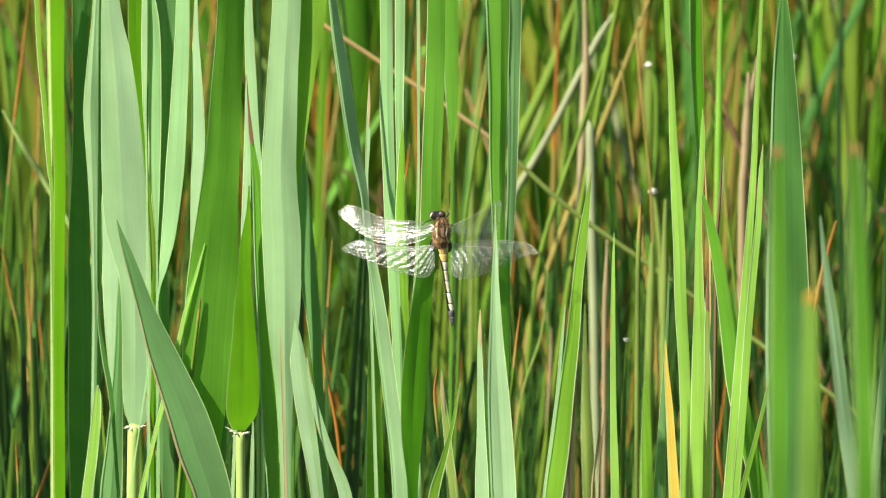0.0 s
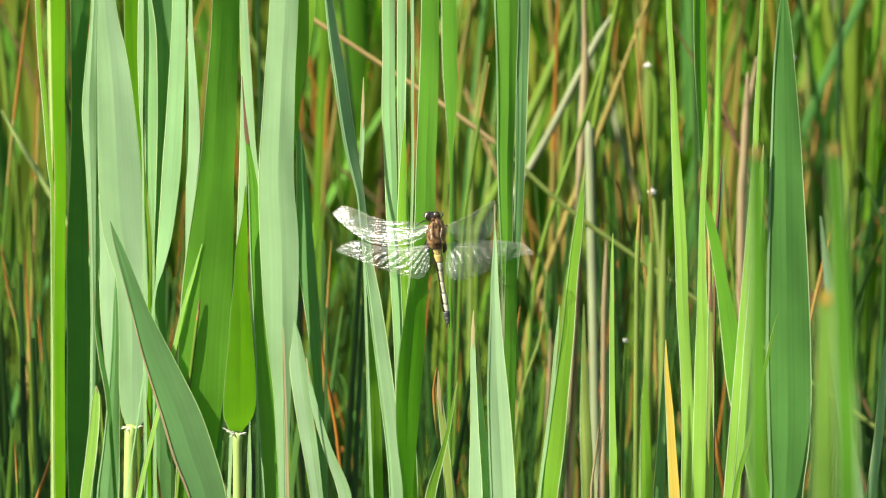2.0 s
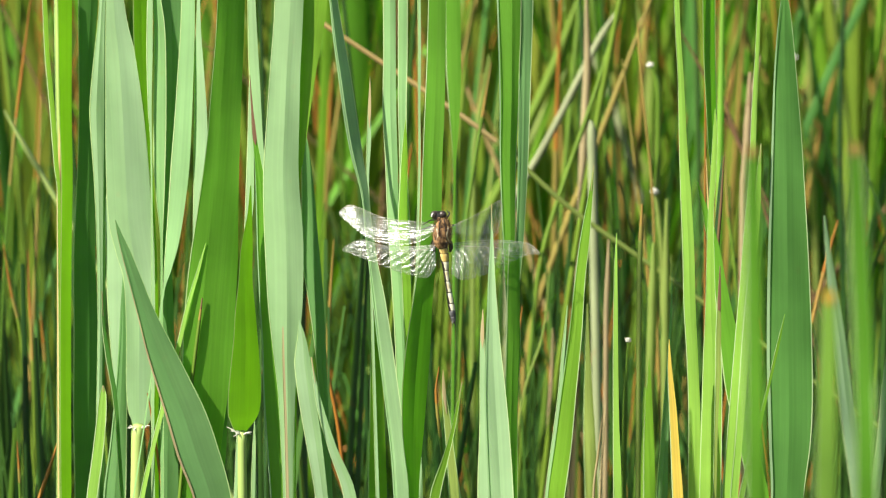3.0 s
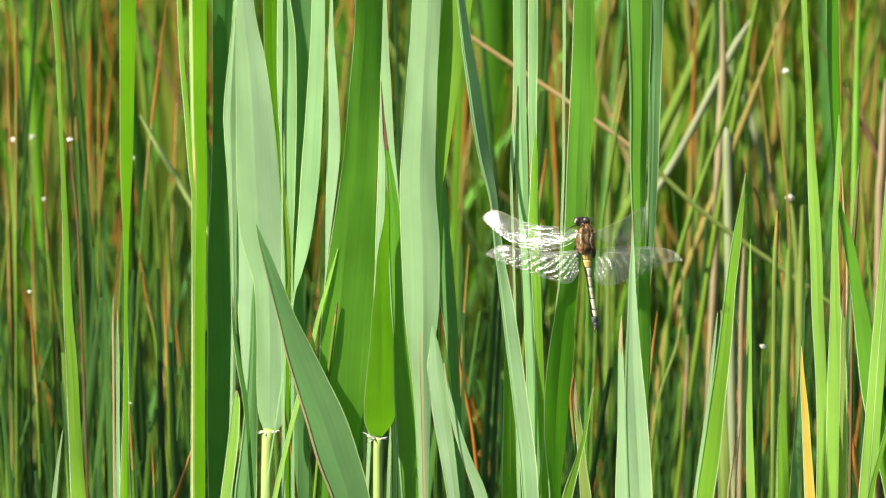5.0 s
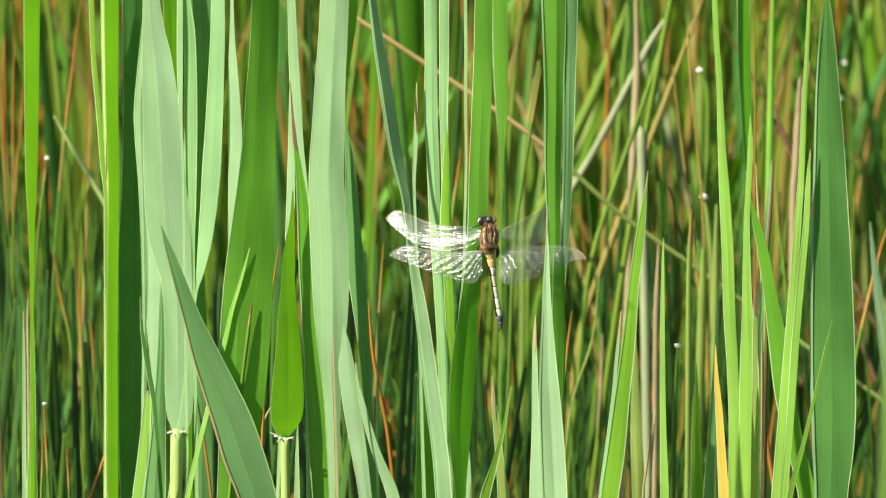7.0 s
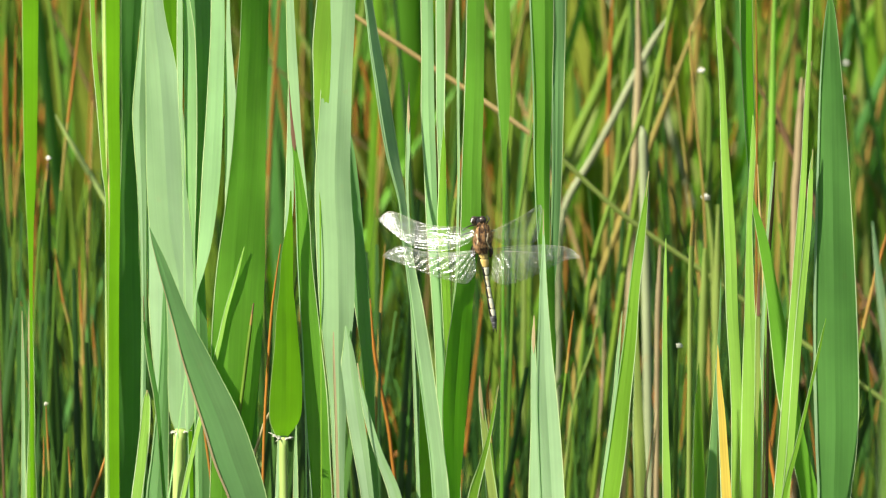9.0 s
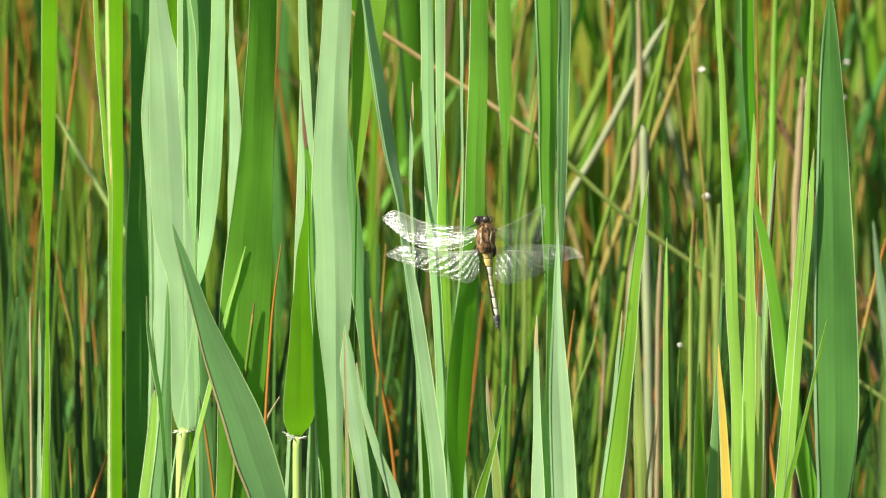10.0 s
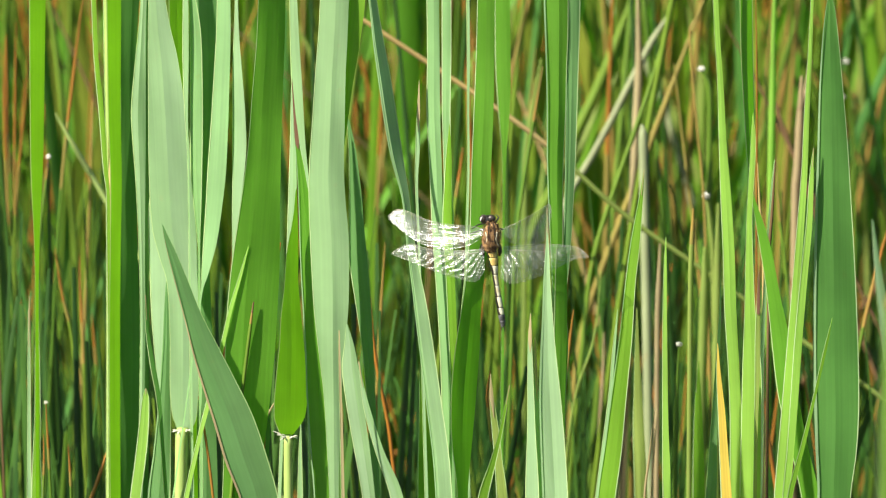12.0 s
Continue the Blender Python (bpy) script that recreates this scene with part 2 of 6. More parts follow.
def tube(points, sides=8, cap=True):
    """A round stalk through points of x, y, z and radius."""
    verts, faces, uvs = [], [], []
    run = 0.0
    for i, (x, y, z, r) in enumerate(points):
        a, b = points[max(i - 1, 0)], points[min(i + 1, len(points) - 1)]
        way = Vector((b[0] - a[0], b[1] - a[1], b[2] - a[2])).normalized()
        side = way.cross(Vector((0, 1, 0)))
        side = side.normalized() if side.length > 0.01 else Vector((1, 0, 0))
        back = side.cross(way)
        if i:
            run += (Vector((x, y, z)) - Vector(points[i - 1][:3])).length
        for j in range(sides):
            f = 2 * math.pi * j / sides
            verts.append(Vector((x, y, z)) + (side * math.cos(f) + back * math.sin(f)) * r)
            uvs.append((math.sin(f / 2) * r * 3, run))
    for i in range(len(points) - 1):
        for j in range(sides):
            k = (j + 1) % sides
            faces.append((i * sides + j, i * sides + k, (i + 1) * sides + k, (i + 1) * sides + j))
    if cap:
        faces.append(tuple(reversed(range(sides))))
        faces.append(tuple(range((len(points) - 1) * sides, len(points) * sides)))
    return [tuple(v) for v in verts], faces, uvs


def reed_shoot(label, material, y, stations, fold, yaw, sway, stalk, keel=0.0):
    """A young reed: a round stalk, the joint with its hairs, and the blade that opens above it."""
    count[0] += 1
    foot = stalk[0][0]
    base = new("reed_shoot")
    base.location = (foot, y, 0)
    lime = label == "REED_B"
    tagged(base, "lime green reed shoot with a swollen sheath on a round stem" if lime else "broad pale reed leaf opening from a round yellow-green stem", "reed", "reed shoots")
    rows = spline(stalk, 6)
    pts = [(x - foot, -0.0025, z, w / 2) for x, z, w in rows]
    pts.append((pts[-1][0], -0.0015, pts[-1][2] + 0.001, pts[-1][3] * 0.7))
    stem = new("stem", sheet("stem", *tube(pts, 12), PALE))
    stem.parent = base
    verts, faces, uvs = leaf_sheet(stations, fold, yaw, material, count[0], across=12, arch=0.3, keel=keel)
    leaf_ob = new("leaf_blade", sheet("leaf_blade", shifted(verts, foot), faces, uvs, material))
    leaf_ob.parent = base
    rims(leaf_ob, stations, fold, yaw, foot, keel=keel)
    x, z, w = stations[0]
    rng = random.Random(count[0])
    verts, faces, uvs = [], [], []
    ring = tube([(x - foot, -0.002, z - 0.0012, w * 0.46), (x - foot, -0.002, z - 0.0002, w * 0.5), (x - foot, -0.002, z + 0.0008, w * 0.44)], 12)
    collar = new("collar", sheet("collar", *ring, PALE))
    collar.parent = base
    for i in range(16):
        side = (-1 if i % 3 else 1) * rng.uniform(0.4, 1)
        root = (x - foot + side * w * 0.42, rng.uniform(-0.004, -0.002), z)
        reach = rng.uniform(0.0012, 0.0036) if lime else rng.uniform(0.0006, 0.002)
        tip = (root[0] + side * reach, root[1] - 0.001, z + reach * rng.uniform(-0.5, 0.7))
        v, f, u = tube([(*root, 0.00022), tuple((a + b) / 2 + 0.0002 for a, b in zip(root, tip)) + (0.0002,), (*tip, 0.00008)], 4)
        faces += [tuple(q + len(verts) for q in face) for face in f]
        verts += v
        uvs += u
    hairs = new("ligule_hairs", sheet("ligule_hairs", verts, faces, uvs, WHITE))
    hairs.parent = base
    tagged(hairs, "white hairs at the leaf joint")
    moving.append((base, sway))
    return base


def rush(label, material, y, line, radius, tip=None, share=0.0, bead=0.0):
    """One rush or dead stalk from the water to its tip, with a withered tip and a pale bead where it has them."""
    count[0] += 1
    rng = random.Random(count[0])
    foot = line[0][0]
    rows = spline(line, 5)
    top = len(rows) - 1
    pts = []
    for i, (x, z) in enumerate(rows):
        taper = 1 if i < top - 6 else 1 - 0.11 * (i - top + 6)
        pts.append((x - foot, (0.012 if y > 0.02 else 0.002) * math.sin(z * 5 + count[0]), z, radius * taper))
    cut = int(top * (1 - share)) if tip else top
    turn = max(cut - max(2, (top - cut) // 2), 1) if tip else top
    ob = new("rush_stem", sheet("rush_stem", *tube(pts[:turn + 1], 7, False), material))
    tagged(ob, label, "rush", "rush stems")
    ob.location = (foot, y, 0)
    if tip:
        neck = new("ripening_stem", sheet("ripening_stem", *tube([p[:3] + (p[3] * 1.02,) for p in pts[turn:cut + 1]], 7, False), tip if tip in (STRAW, BLEACH) else AMBER))
        neck.parent = ob
        tagged(neck, "dry length of stem" if tip in (STRAW, BLEACH) else "amber ripening length of stem")
        end = new("tip", sheet("tip", *tube([pts[cut][:3] + (pts[cut][3] * 1.04,)] + pts[cut + 1:], 7, False), tip))
        end.parent = ob
        tagged(end, "bleached dry end" if tip in (STRAW, BLEACH) else "withered rust-brown tip")
    if bead:
        bm = bmesh.new()
        bmesh.ops.create_icosphere(bm, subdivisions=2, radius=bead)
        for v in bm.verts:
            v.co *= rng.uniform(0.7, 1.25)
            v.co.x *= 1.25
            v.co += Vector(pts[-1][:3])
        data = bpy.data.meshes.new("seed_bead")
        bm.to_mesh(data)
        bm.free()
        data.materials.append(WHITE)
        dot = new("seed_bead", data)
        dot.parent = ob
        tagged(dot, "white fluffy bead")
    return ob


# ---- sway of the plants, in tenths of a millimetre sideways, every half second ----
sway_a = [17, 6, 7, 2, 9, 29, 25, 10, 11, 0, 10, 9, 23, 5, -11, -11, -6, -13, -7, -15, 1, 4, -4, -2, 0]
sway_b = [17, 6, 0, -11, 9, 20, 17, 5, 8, -2, 21, 7, -2, -2, -5, -9, -7, -18, -16, -15, 28, 9, 3, 4, 0]
sway_c1 = [12, 5, -1, -7, 4, 14, 12, -1, 2, -7, 1, -12, 1, 14, 11, -2, -9, -29, -36, -22, -15, -11, -12, -9, 0]
sway_fly = [9, 4, 4, -16, -5, 14, 7, -10, -11, -25, 32, 4, 10, 2, -2, -9, -11, -26, -28, -26, -20, -6, -10, -11, 0]
sway_l1 = [0, 3, 6, 9, 12, 14, 14, 3, 8, 0, 17, 10, 14, 19, -11, -14, -12, -22, -20, -6, 32, 11, 7, 4, 0]
sway_l12 = [33, 12, 16, 2, 25, 54, 43, 23, 18, 0, 28, 17, 42, 12, -11, -13, -10, -19, -16, -22, -17, 2, -6, -4, 0]
sway_l13 = [34, 14, 16, 2, 22, 47, 37, 16, 12, -5, 29, 16, 36, 11, -7, -12, -11, -22, -22, -23, -16, 0, -6, -4, 0]
sway_l14 = [33, 16, 14, 0, 22, 40, 29, 7, 2, -16, 35, 8, 22, 20, -13, -22, -25, -41, -45, -35, -26, -18, -14, -5, 0]
sway_l15 = [21, 9, 4, -14, 11, 31, 26, 12, 13, 2, 14, 11, 2, 0, 0, -3, -1, -11, -9, -11, 22, 16, 4, 4, 0]
sway_l16 = [15, 11, 8, 4, 10, 16, 17, 8, 15, 9, 21, 21, 15, 10, 5, 8, 15, 10, 18, 1, 6, 31, 5, 3, 0]
sway_l17 = [40, 22, 4, -20, 14, 43, 37, 20, 19, 5, 60, 17, 0, -8, -14, -24, -29, -46, -50, -54, 55, 16, 0, 0, 0]
sway_l18 = [3, 0, -3, -5, 4, 14, 12, 0, 4, -5, 5, 3, 0, -3, -5, -6, -1, -9, -4, -7, -10, -7, -5, -2, 0]
sway_l19 = [3, 0, -3, -5, 4, 14, 12, 0, 4, -5, 5, 3, 0, -3, -5, -6, -1, -9, -4, -7, -10, -7, -5, -2, 0]
sway_l22 = [33, 10, 7, 4, 25, 40, 31, 12, 9, -7, 11, 3, 17, 19, 5, 0, 1, -11, -11, -21, -19, -14, -14, -9, 0]
sway_l24 = [9, 4, 4, -16, -5, 14, 7, -10, -11, -25, 32, 4, 10, 2, -2, -9, -11, -26, -28, -26, -20, -6, -10, -11, 0]
sway_l25 = [17, -1, 13, -11, 25, 29, 21, 4, 2, -13, 6, -4, -4, -1, -2, -6, -6, -17, -16, -17, -19, -11, -14, -7, 0]
sway_l26 = [17, -1, 13, -11, 25, 29, 21, 4, 2, -13, 6, -4, -4, -1, -2, -6, -6, -17, -16, -17, -19, -11, -14, -7, 0]
sway_l27 = [9, 4, 4, -16, -5, 14, 7, -10, -11, -25, 32, 4, 10, 2, -2, -9, -11, -26, -28, -26, -20, -6, -10, -11, 0]
sway_l28 = [-14, -14, -11, -32, 11, 20, 12, -6, -8, -23, -3, -12, 0, 6, -2, -12, -16, -33, -38, -35, -26, -16, -14, -5, 0]
sway_l29 = [3, -6, 2, -9, 4, -13, -12, -21, -15, -22, 4, 8, -3, -4, 4, -1, 0, -12, -11, 4, 28, 31, 4, 9, 0]
sway_l3 = [-10, -13, -16, -20, -6, 7, 7, -3, 2, -5, 4, -8, -8, -8, -2, -3, 1, -8, -4, -14, 3, 2, 1, 1, 0]
sway_l30 = [8, -16, 0, -43, -11, 11, 11, 2, 8, 2, 22, 24, 22, 19, 20, 17, 19, 9, 11, 26, 17, 34, 11, 5, 0]
sway_l34 = [1, -4, -9, -31, -14, -2, 3, -2, 9, 7, 50, 16, 13, 9, 16, 15, 19, 10, 14, 79, 11, 59, 18, 18, 0]
sway_l4 = [16, 9, 7, -2, 14, 34, 29, 13, 13, 0, 24, 8, 7, 6, 13, 9, 11, 1, 4, -8, 28, 22, 14, 7, 0]
sway_l9 = [33, 12, 16, 2, 25, 54, 43, 23, 18, 0, 28, 17, 42, 12, -11, -13, -10, -19, -16, -22, -17, 2, -6, -4, 0]
sway_r1 = [10, 6, 14, 14, 18, 36, 33, 19, 21, 11, 11, 4, -1, -6, 2, 2, 7, 0, 5, -3, 3, 4, 3, 4, 0]
# near stalks' shifts fitted to the camera's view; late ones keep them outside it
sway_r14 = [(0, -27), (0.5, -3), (1, 2), (1.5, 11), (2, 0), (2.5, -1), (4.3, 20), (4.5, 23), (5.0, 28), (12, 23)]
sway_r15 = [(0, 31), (0.5, 11), (1, 16), (1.5, 5), (2, 0), (2.5, 14), (4.3, 74), (5.0, 104), (12, 104)]
sway_r16 = [(0, 33), (0.5, 2), (1, -3), (1.5, -3), (2, 0), (2.5, -11), (4.3, 30), (4.5, 58), (4.7, 82), (5.2, 172), (12, 202)]
sway_r2 = [7, 2, 14, 15, 19, 44, 38, 21, 20, 6, 5, 4, -9, -5, -3, -3, 2, -5, 0, 0, 0, 0, 0, 0, 0]
sway_r2b = [7, 2, 14, 15, 19, 44, 38, 21, 20, 6, 5, 4, -9, -5, -3, -3, 2, -5, 0, 0, 0, 0, 0, 0, 0]
sway_r3 = [7, 7, 13, -2, 11, -7, -3, -9, 0, -3, 2, 4, 0, -7, -4, -5, 0, -7, -2, -2, -1, -1, -1, 0, 0]
sway_r4 = [7, 7, 13, -2, 11, -7, -3, -9, 0, -3, 2, 4, 0, -7, -4, -5, 0, -7, -2, -2, -1, -1, -1, 0, 0]
sway_r6 = [17, 13, 18, 16, 20, 16, 16, 5, 10, 2, 4, -3, -4, -8, -5, -5, 1, -6, 0, -1, -3, -4, -5, -3, 0]
sway_r7 = [17, 22, 16, -5, -5, 14, 12, -1, 2, -7, -14, -21, -26, -19, 5, -2, -4, -18, -20, -22, -18, -20, -17, -16, 0]
sway_r8 = [2, 3, 3, 4, 5, 5, 8, 1, 10, 5, 0, 0, -7, -5, -2, -2, 2, -5, 0, 0, 0, 0, 0, 0, 0]
sway_r9 = [3, 2, 1, 0, 2, 4, 6, -3, 5, 0, 2, 2, 1, -1, -2, -2, 2, -5, 0, 0, 0, 0, 0, 0, 0]
sway_thin = [-17, -14, -16, -22, -7, -18, -16, -24, -17, -22, -8, -12, -14, -15, -16, -18, -14, -22, -18, -15, 15, 31, 3, 0, 0]
sway_tipa = [22, 8, -5, -16, 5, 18, 13, -3, -2, -14, 30, 26, 14, 8, 2, -9, -15, -32, -38, -22, 28, 7, 10, 2, 0]
sway_tipb = [28, 12, 16, 16, 22, 32, 26, 10, 10, -4, 17, 14, 24, 4, 9, 3, 2, -12, -13, -14, -12, -11, -8, -4, 0]
sway_x1 = [0, 1, 3, 4, 6, 7, 7, -3, 3, -4, 0, 4, 0, -4, -7, -9, -6, -14, -11, 4, 18, 14, 9, 4, 0]

# a stalk close to the camera: seconds and tenths of a millimetre
sway_near = [(0, -347), (0.5, -350), (1, -337), (1.5, -326), (2, -342), (2.5, -337), (3.4, -300), (4.3, -257), (4.7, -131), (5, -150), (5.2, -110), (5.5, -5), (5.8, -81), (6, -99), (6.3, -119), (6.6, -245), (6.9, -276), (7.2, -200), (8, 0), (8.8, 175), (9, 167), (9.2, 37), (9.5, 163), (9.8, 243), (10, 122), (10.3, -30), (10.6, 166), (10.8, 121), (11, 82), (11.2, -104), (11.4, -82), (11.6, -40), (11.8, -2), (12, -37)]

# ---- reed leaves ----
blade('fresh green blade narrowing low above the water', LIME, 0.020, [(-0.1322, 0, 0.0015), (-0.1317, 0.28, 0.0018), (-0.1302, 0.5419, 0.00091), (-0.1301, 0.5529, 0.00127), (-0.1301, 0.5639, 0.00181), (-0.1299, 0.5823, 0.00343), (-0.1297, 0.6006, 0.00397), (-0.1295, 0.6189, 0.00433), (-0.1292, 0.6426, 0.00468), (-0.1286, 0.6976, 0.00422), (-0.1281, 0.7426, 0.0003)], 6, 66, sway_l1)
blade('pale green blade tapering to a fine tip', LIME, 0.030, [(-0.133, 0, 0.0023), (-0.1323, 0.28, 0.00296), (-0.1312, 0.4728, 0.00328), (-0.1311, 0.4881, 0.00219), (-0.1308, 0.4992, 0.00182), (-0.1307, 0.5178, 0.00146), (-0.1306, 0.5345, 0.00073), (-0.1304, 0.5566, 0.00036)], 15, -5, sway_l1)
blade('thin pale blade with a fine tip', GLAUC, -0.060, [(-0.1316, 0, 0.00154), (-0.1309, 0.28, 0.00198), (-0.1297, 0.4915, 0.00124), (-0.1295, 0.5171, 0.00088), (-0.1294, 0.5387, 0.00071), (-0.1295, 0.5516, 0.00018)], 0, -20, sway_l1, withered=0.012)
blade('narrow yellow-green blade beside a taller one', LIME, 0.000, [(-0.1071, 0, 0.00154), (-0.1068, 0.28, 0.00198), (-0.1064, 0.479, 0.00108), (-0.1063, 0.5309, 0.00108), (-0.1064, 0.5638, 0.00108), (-0.1065, 0.5784, 0.00108), (-0.1072, 0.5857, 0.00144), (-0.1084, 0.6039, 0.00161), (-0.11, 0.6221, 0.00143), (-0.1108, 0.6438, 0.00143), (-0.114, 0.7038, 0.00103), (-0.1165, 0.7528, 0.0003)], 10, -20, sway_l3)
blade('pale cream stalk among green blades', PALE, 0.010, [(-0.109, 0, 0.00154), (-0.1085, 0.28, 0.00198), (-0.1073, 0.5327, 0.00072), (-0.1071, 0.5657, 0.00072), (-0.107, 0.5913, 0.00072), (-0.1071, 0.6023, 0.00108), (-0.1072, 0.6205, 0.00126), (-0.1072, 0.6423, 0.00144), (-0.1074, 0.7369, 0.00129), (-0.1076, 0.8143, 0.0003)], 0, -20, sway_l3)
blade('upright yellow-green reed blade', LIME, -0.010, [(-0.1046, 0, 0.00214), (-0.1045, 0.28, 0.00276), (-0.1044, 0.4811, 0.00306), (-0.1043, 0.5328, 0.00323), (-0.1039, 0.5602, 0.00305), (-0.1035, 0.5838, 0.00322), (-0.1039, 0.6056, 0.00358), (-0.1039, 0.6453, 0.0041), (-0.1044, 0.7251, 0.00369), (-0.1048, 0.7903, 0.0003)], 6, 64, sway_l3)
blade('broad deep green reed blade', DEEP, 0.012, [(-0.1063, 0, 0.00381), (-0.1045, 0.28, 0.0049), (-0.1014, 0.4766, 0.00544), (-0.1009, 0.501, 0.00725), (-0.1006, 0.5286, 0.00742), (-0.101, 0.5562, 0.00668), (-0.1004, 0.5837, 0.00541), (-0.1005, 0.6019, 0.00432), (-0.1003, 0.6202, 0.00486), (-0.0996, 0.642, 0.00629), (-0.0984, 0.7069, 0.00566), (-0.0973, 0.76, 0.0003)], 8, 28, sway_l4, keel=0.3)
blade('blue-green blade with a pale margin', GLAUC, -0.020, [(-0.1066, 0, 0.00154), (-0.1028, 0.28, 0.00198), (-0.0963, 0.4832, 0.00162), (-0.0951, 0.5347, 0.0016), (-0.0952, 0.562, 0.0018), (-0.0955, 0.585, 0.003), (-0.0959, 0.6, 0.0042), (-0.096, 0.608, 0.0045), (-0.0954, 0.622, 0.0034), (-0.0945, 0.638, 0.002), (-0.0888, 0.7464, 0.00128), (-0.0845, 0.8279, 0.0003)], 25, -10, sway_l4, keel=-0.1)
blade('dusky blue-green blade in the clump', DEEP, 0.030, [(-0.1035, 0, 0.00281), (-0.1011, 0.28, 0.00361), (-0.0973, 0.4728, 0.00401), (-0.0959, 0.5252, 0.00255), (-0.0957, 0.5622, 0.00254), (-0.0953, 0.599, 0.0029), (-0.0947, 0.6393, 0.00289), (-0.0937, 0.724, 0.0026), (-0.093, 0.7933, 0.0003)], 10, 20, sway_a)
blade('broad pale glaucous blade behind another', GLAUC, -0.022, [(-0.0912, 0, 0.0015), (-0.0908, 0.28, 0.00108), (-0.0899, 0.5169, 0.00072), (-0.0898, 0.5314, 0.00322), (-0.0896, 0.5423, 0.00518), (-0.0896, 0.5623, 0.00643), (-0.0898, 0.575, 0.00624), (-0.0898, 0.5895, 0.00356)], 8, -34, sway_a)
reed_shoot('REED_A', GLAUC, -0.040, [(-0.082, 0.5095, 0.00409), (-0.0815, 0.5122, 0.00676), (-0.0815, 0.5167, 0.00819), (-0.0815, 0.524, 0.00889), (-0.0814, 0.5385, 0.00889), (-0.0819, 0.5566, 0.00977), (-0.0832, 0.5656, 0.01207), (-0.0845, 0.5746, 0.01366), (-0.0856, 0.5926, 0.01311), (-0.0865, 0.6105, 0.0115), (-0.0878, 0.6285, 0.00902), (-0.0888, 0.6374, 0.00689), (-0.0897, 0.6499, 0.00494), (-0.0942, 0.7049, 0.00356), (-0.0978, 0.7499, 0.0003)], 7, -10, sway_a, [(-0.0878, 0, 0.00412), (-0.0827, 0.4871, 0.00392), (-0.0825, 0.4984, 0.00392), (-0.0823, 0.5086, 0.00392)], keel=-0.1)
blade('slim deep green blade beside a reed stem', BLUEG, -0.026, [(-0.1073, 0, 0.00476), (-0.101, 0.28, 0.00613), (-0.0901, 0.4844, 0.00681), (-0.089, 0.4994, 0.00519), (-0.088, 0.5176, 0.00358), (-0.0873, 0.5358, 0.0025), (-0.0872, 0.5467, 0.00161), (-0.0868, 0.5594, 0.00053)], 10, -6, sway_a, edge=True)
blade('pale light-catching narrow blade', GLAUC, -0.043, [(-0.0769, 0, 0.00154), (-0.0776, 0.28, 0.00198), (-0.0796, 0.5751, 0.00053), (-0.0799, 0.6003, 0.00053), (-0.0803, 0.611, 0.00106), (-0.0804, 0.6289, 0.00177), (-0.0803, 0.6504, 0.00159), (-0.0805, 0.7252, 0.00143), (-0.0806, 0.7864, 0.0003)], 0, -35, sway_l9)
blade('mid green blade behind the pale ones', LIME, -0.030, [(-0.0706, 0, 0.00187), (-0.0729, 0.28, 0.00241), (-0.0795, 0.5547, 0.00267), (-0.0807, 0.5909, 0.00178), (-0.0817, 0.6089, 0.00213), (-0.0831, 0.6269, 0.00443), (-0.0835, 0.6484, 0.00478), (-0.0861, 0.7083, 0.00431), (-0.0881, 0.7574, 0.0003)], 8, 50, sway_l9)
blade('pale green blade with a tapered lower edge', MINT, -0.043, [(-0.0747, 0, 0.00154), (-0.0751, 0.28, 0.00198), (-0.0765, 0.5535, 0.00071), (-0.0766, 0.5697, 0.00071), (-0.077, 0.5823, 0.0023), (-0.0773, 0.5931, 0.00336), (-0.0772, 0.6075, 0.00371), (-0.0772, 0.6254, 0.00353), (-0.0775, 0.6379, 0.00318), (-0.0785, 0.6504, 0.00176), (-0.083, 0.745, 0.00127), (-0.0865, 0.8224, 0.0003)], 6, -28, sway_l9)
blade('deep green blade behind pale ones', BLUEG, -0.030, [(-0.076, 0, 0.00501), (-0.0756, 0.28, 0.00644), (-0.0749, 0.4852, 0.00715), (-0.0748, 0.5184, 0.00536), (-0.0754, 0.5547, 0.00392), (-0.0755, 0.5728, 0.00285), (-0.0748, 0.5909, 0.00302), (-0.0739, 0.6089, 0.00426), (-0.0737, 0.6269, 0.00656), (-0.0743, 0.6484, 0.00868), (-0.0751, 0.7281, 0.00781), (-0.0758, 0.7934, 0.0003)], 8, 4, sway_l9)
blade('pale green blade turned to the sun', MINT, -0.046, [(-0.1247, 0, 0.0015), (-0.1121, 0.28, 0.00108), (-0.0758, 0.5541, 0.00053), (-0.0745, 0.5613, 0.0023), (-0.073, 0.5703, 0.00407), (-0.0716, 0.5828, 0.00513), (-0.0707, 0.5936, 0.00566), (-0.0698, 0.608, 0.0053), (-0.0692, 0.6205, 0.00494), (-0.0685, 0.6366, 0.00441), (-0.0683, 0.6508, 0.00405), (-0.0665, 0.7157, 0.00292), (-0.0651, 0.7688, 0.0003)], 6, -30, sway_l12)
blade('very pale narrow reed blade', GLAUC, -0.048, [(-0.072, 0, 0.00154), (-0.0704, 0.28, 0.00198), (-0.0662, 0.54, 0.00089), (-0.0657, 0.5652, 0.00071), (-0.0651, 0.576, 0.00177), (-0.0641, 0.5904, 0.00336), (-0.0636, 0.6011, 0.00424), (-0.0637, 0.6119, 0.00388), (-0.0642, 0.6262, 0.00282), (-0.0644, 0.6369, 0.00159), (-0.0644, 0.6511, 0.00088), (-0.065, 0.7507, 0.00063), (-0.0655, 0.8321, 0.0003)], 0, -46, sway_l13)
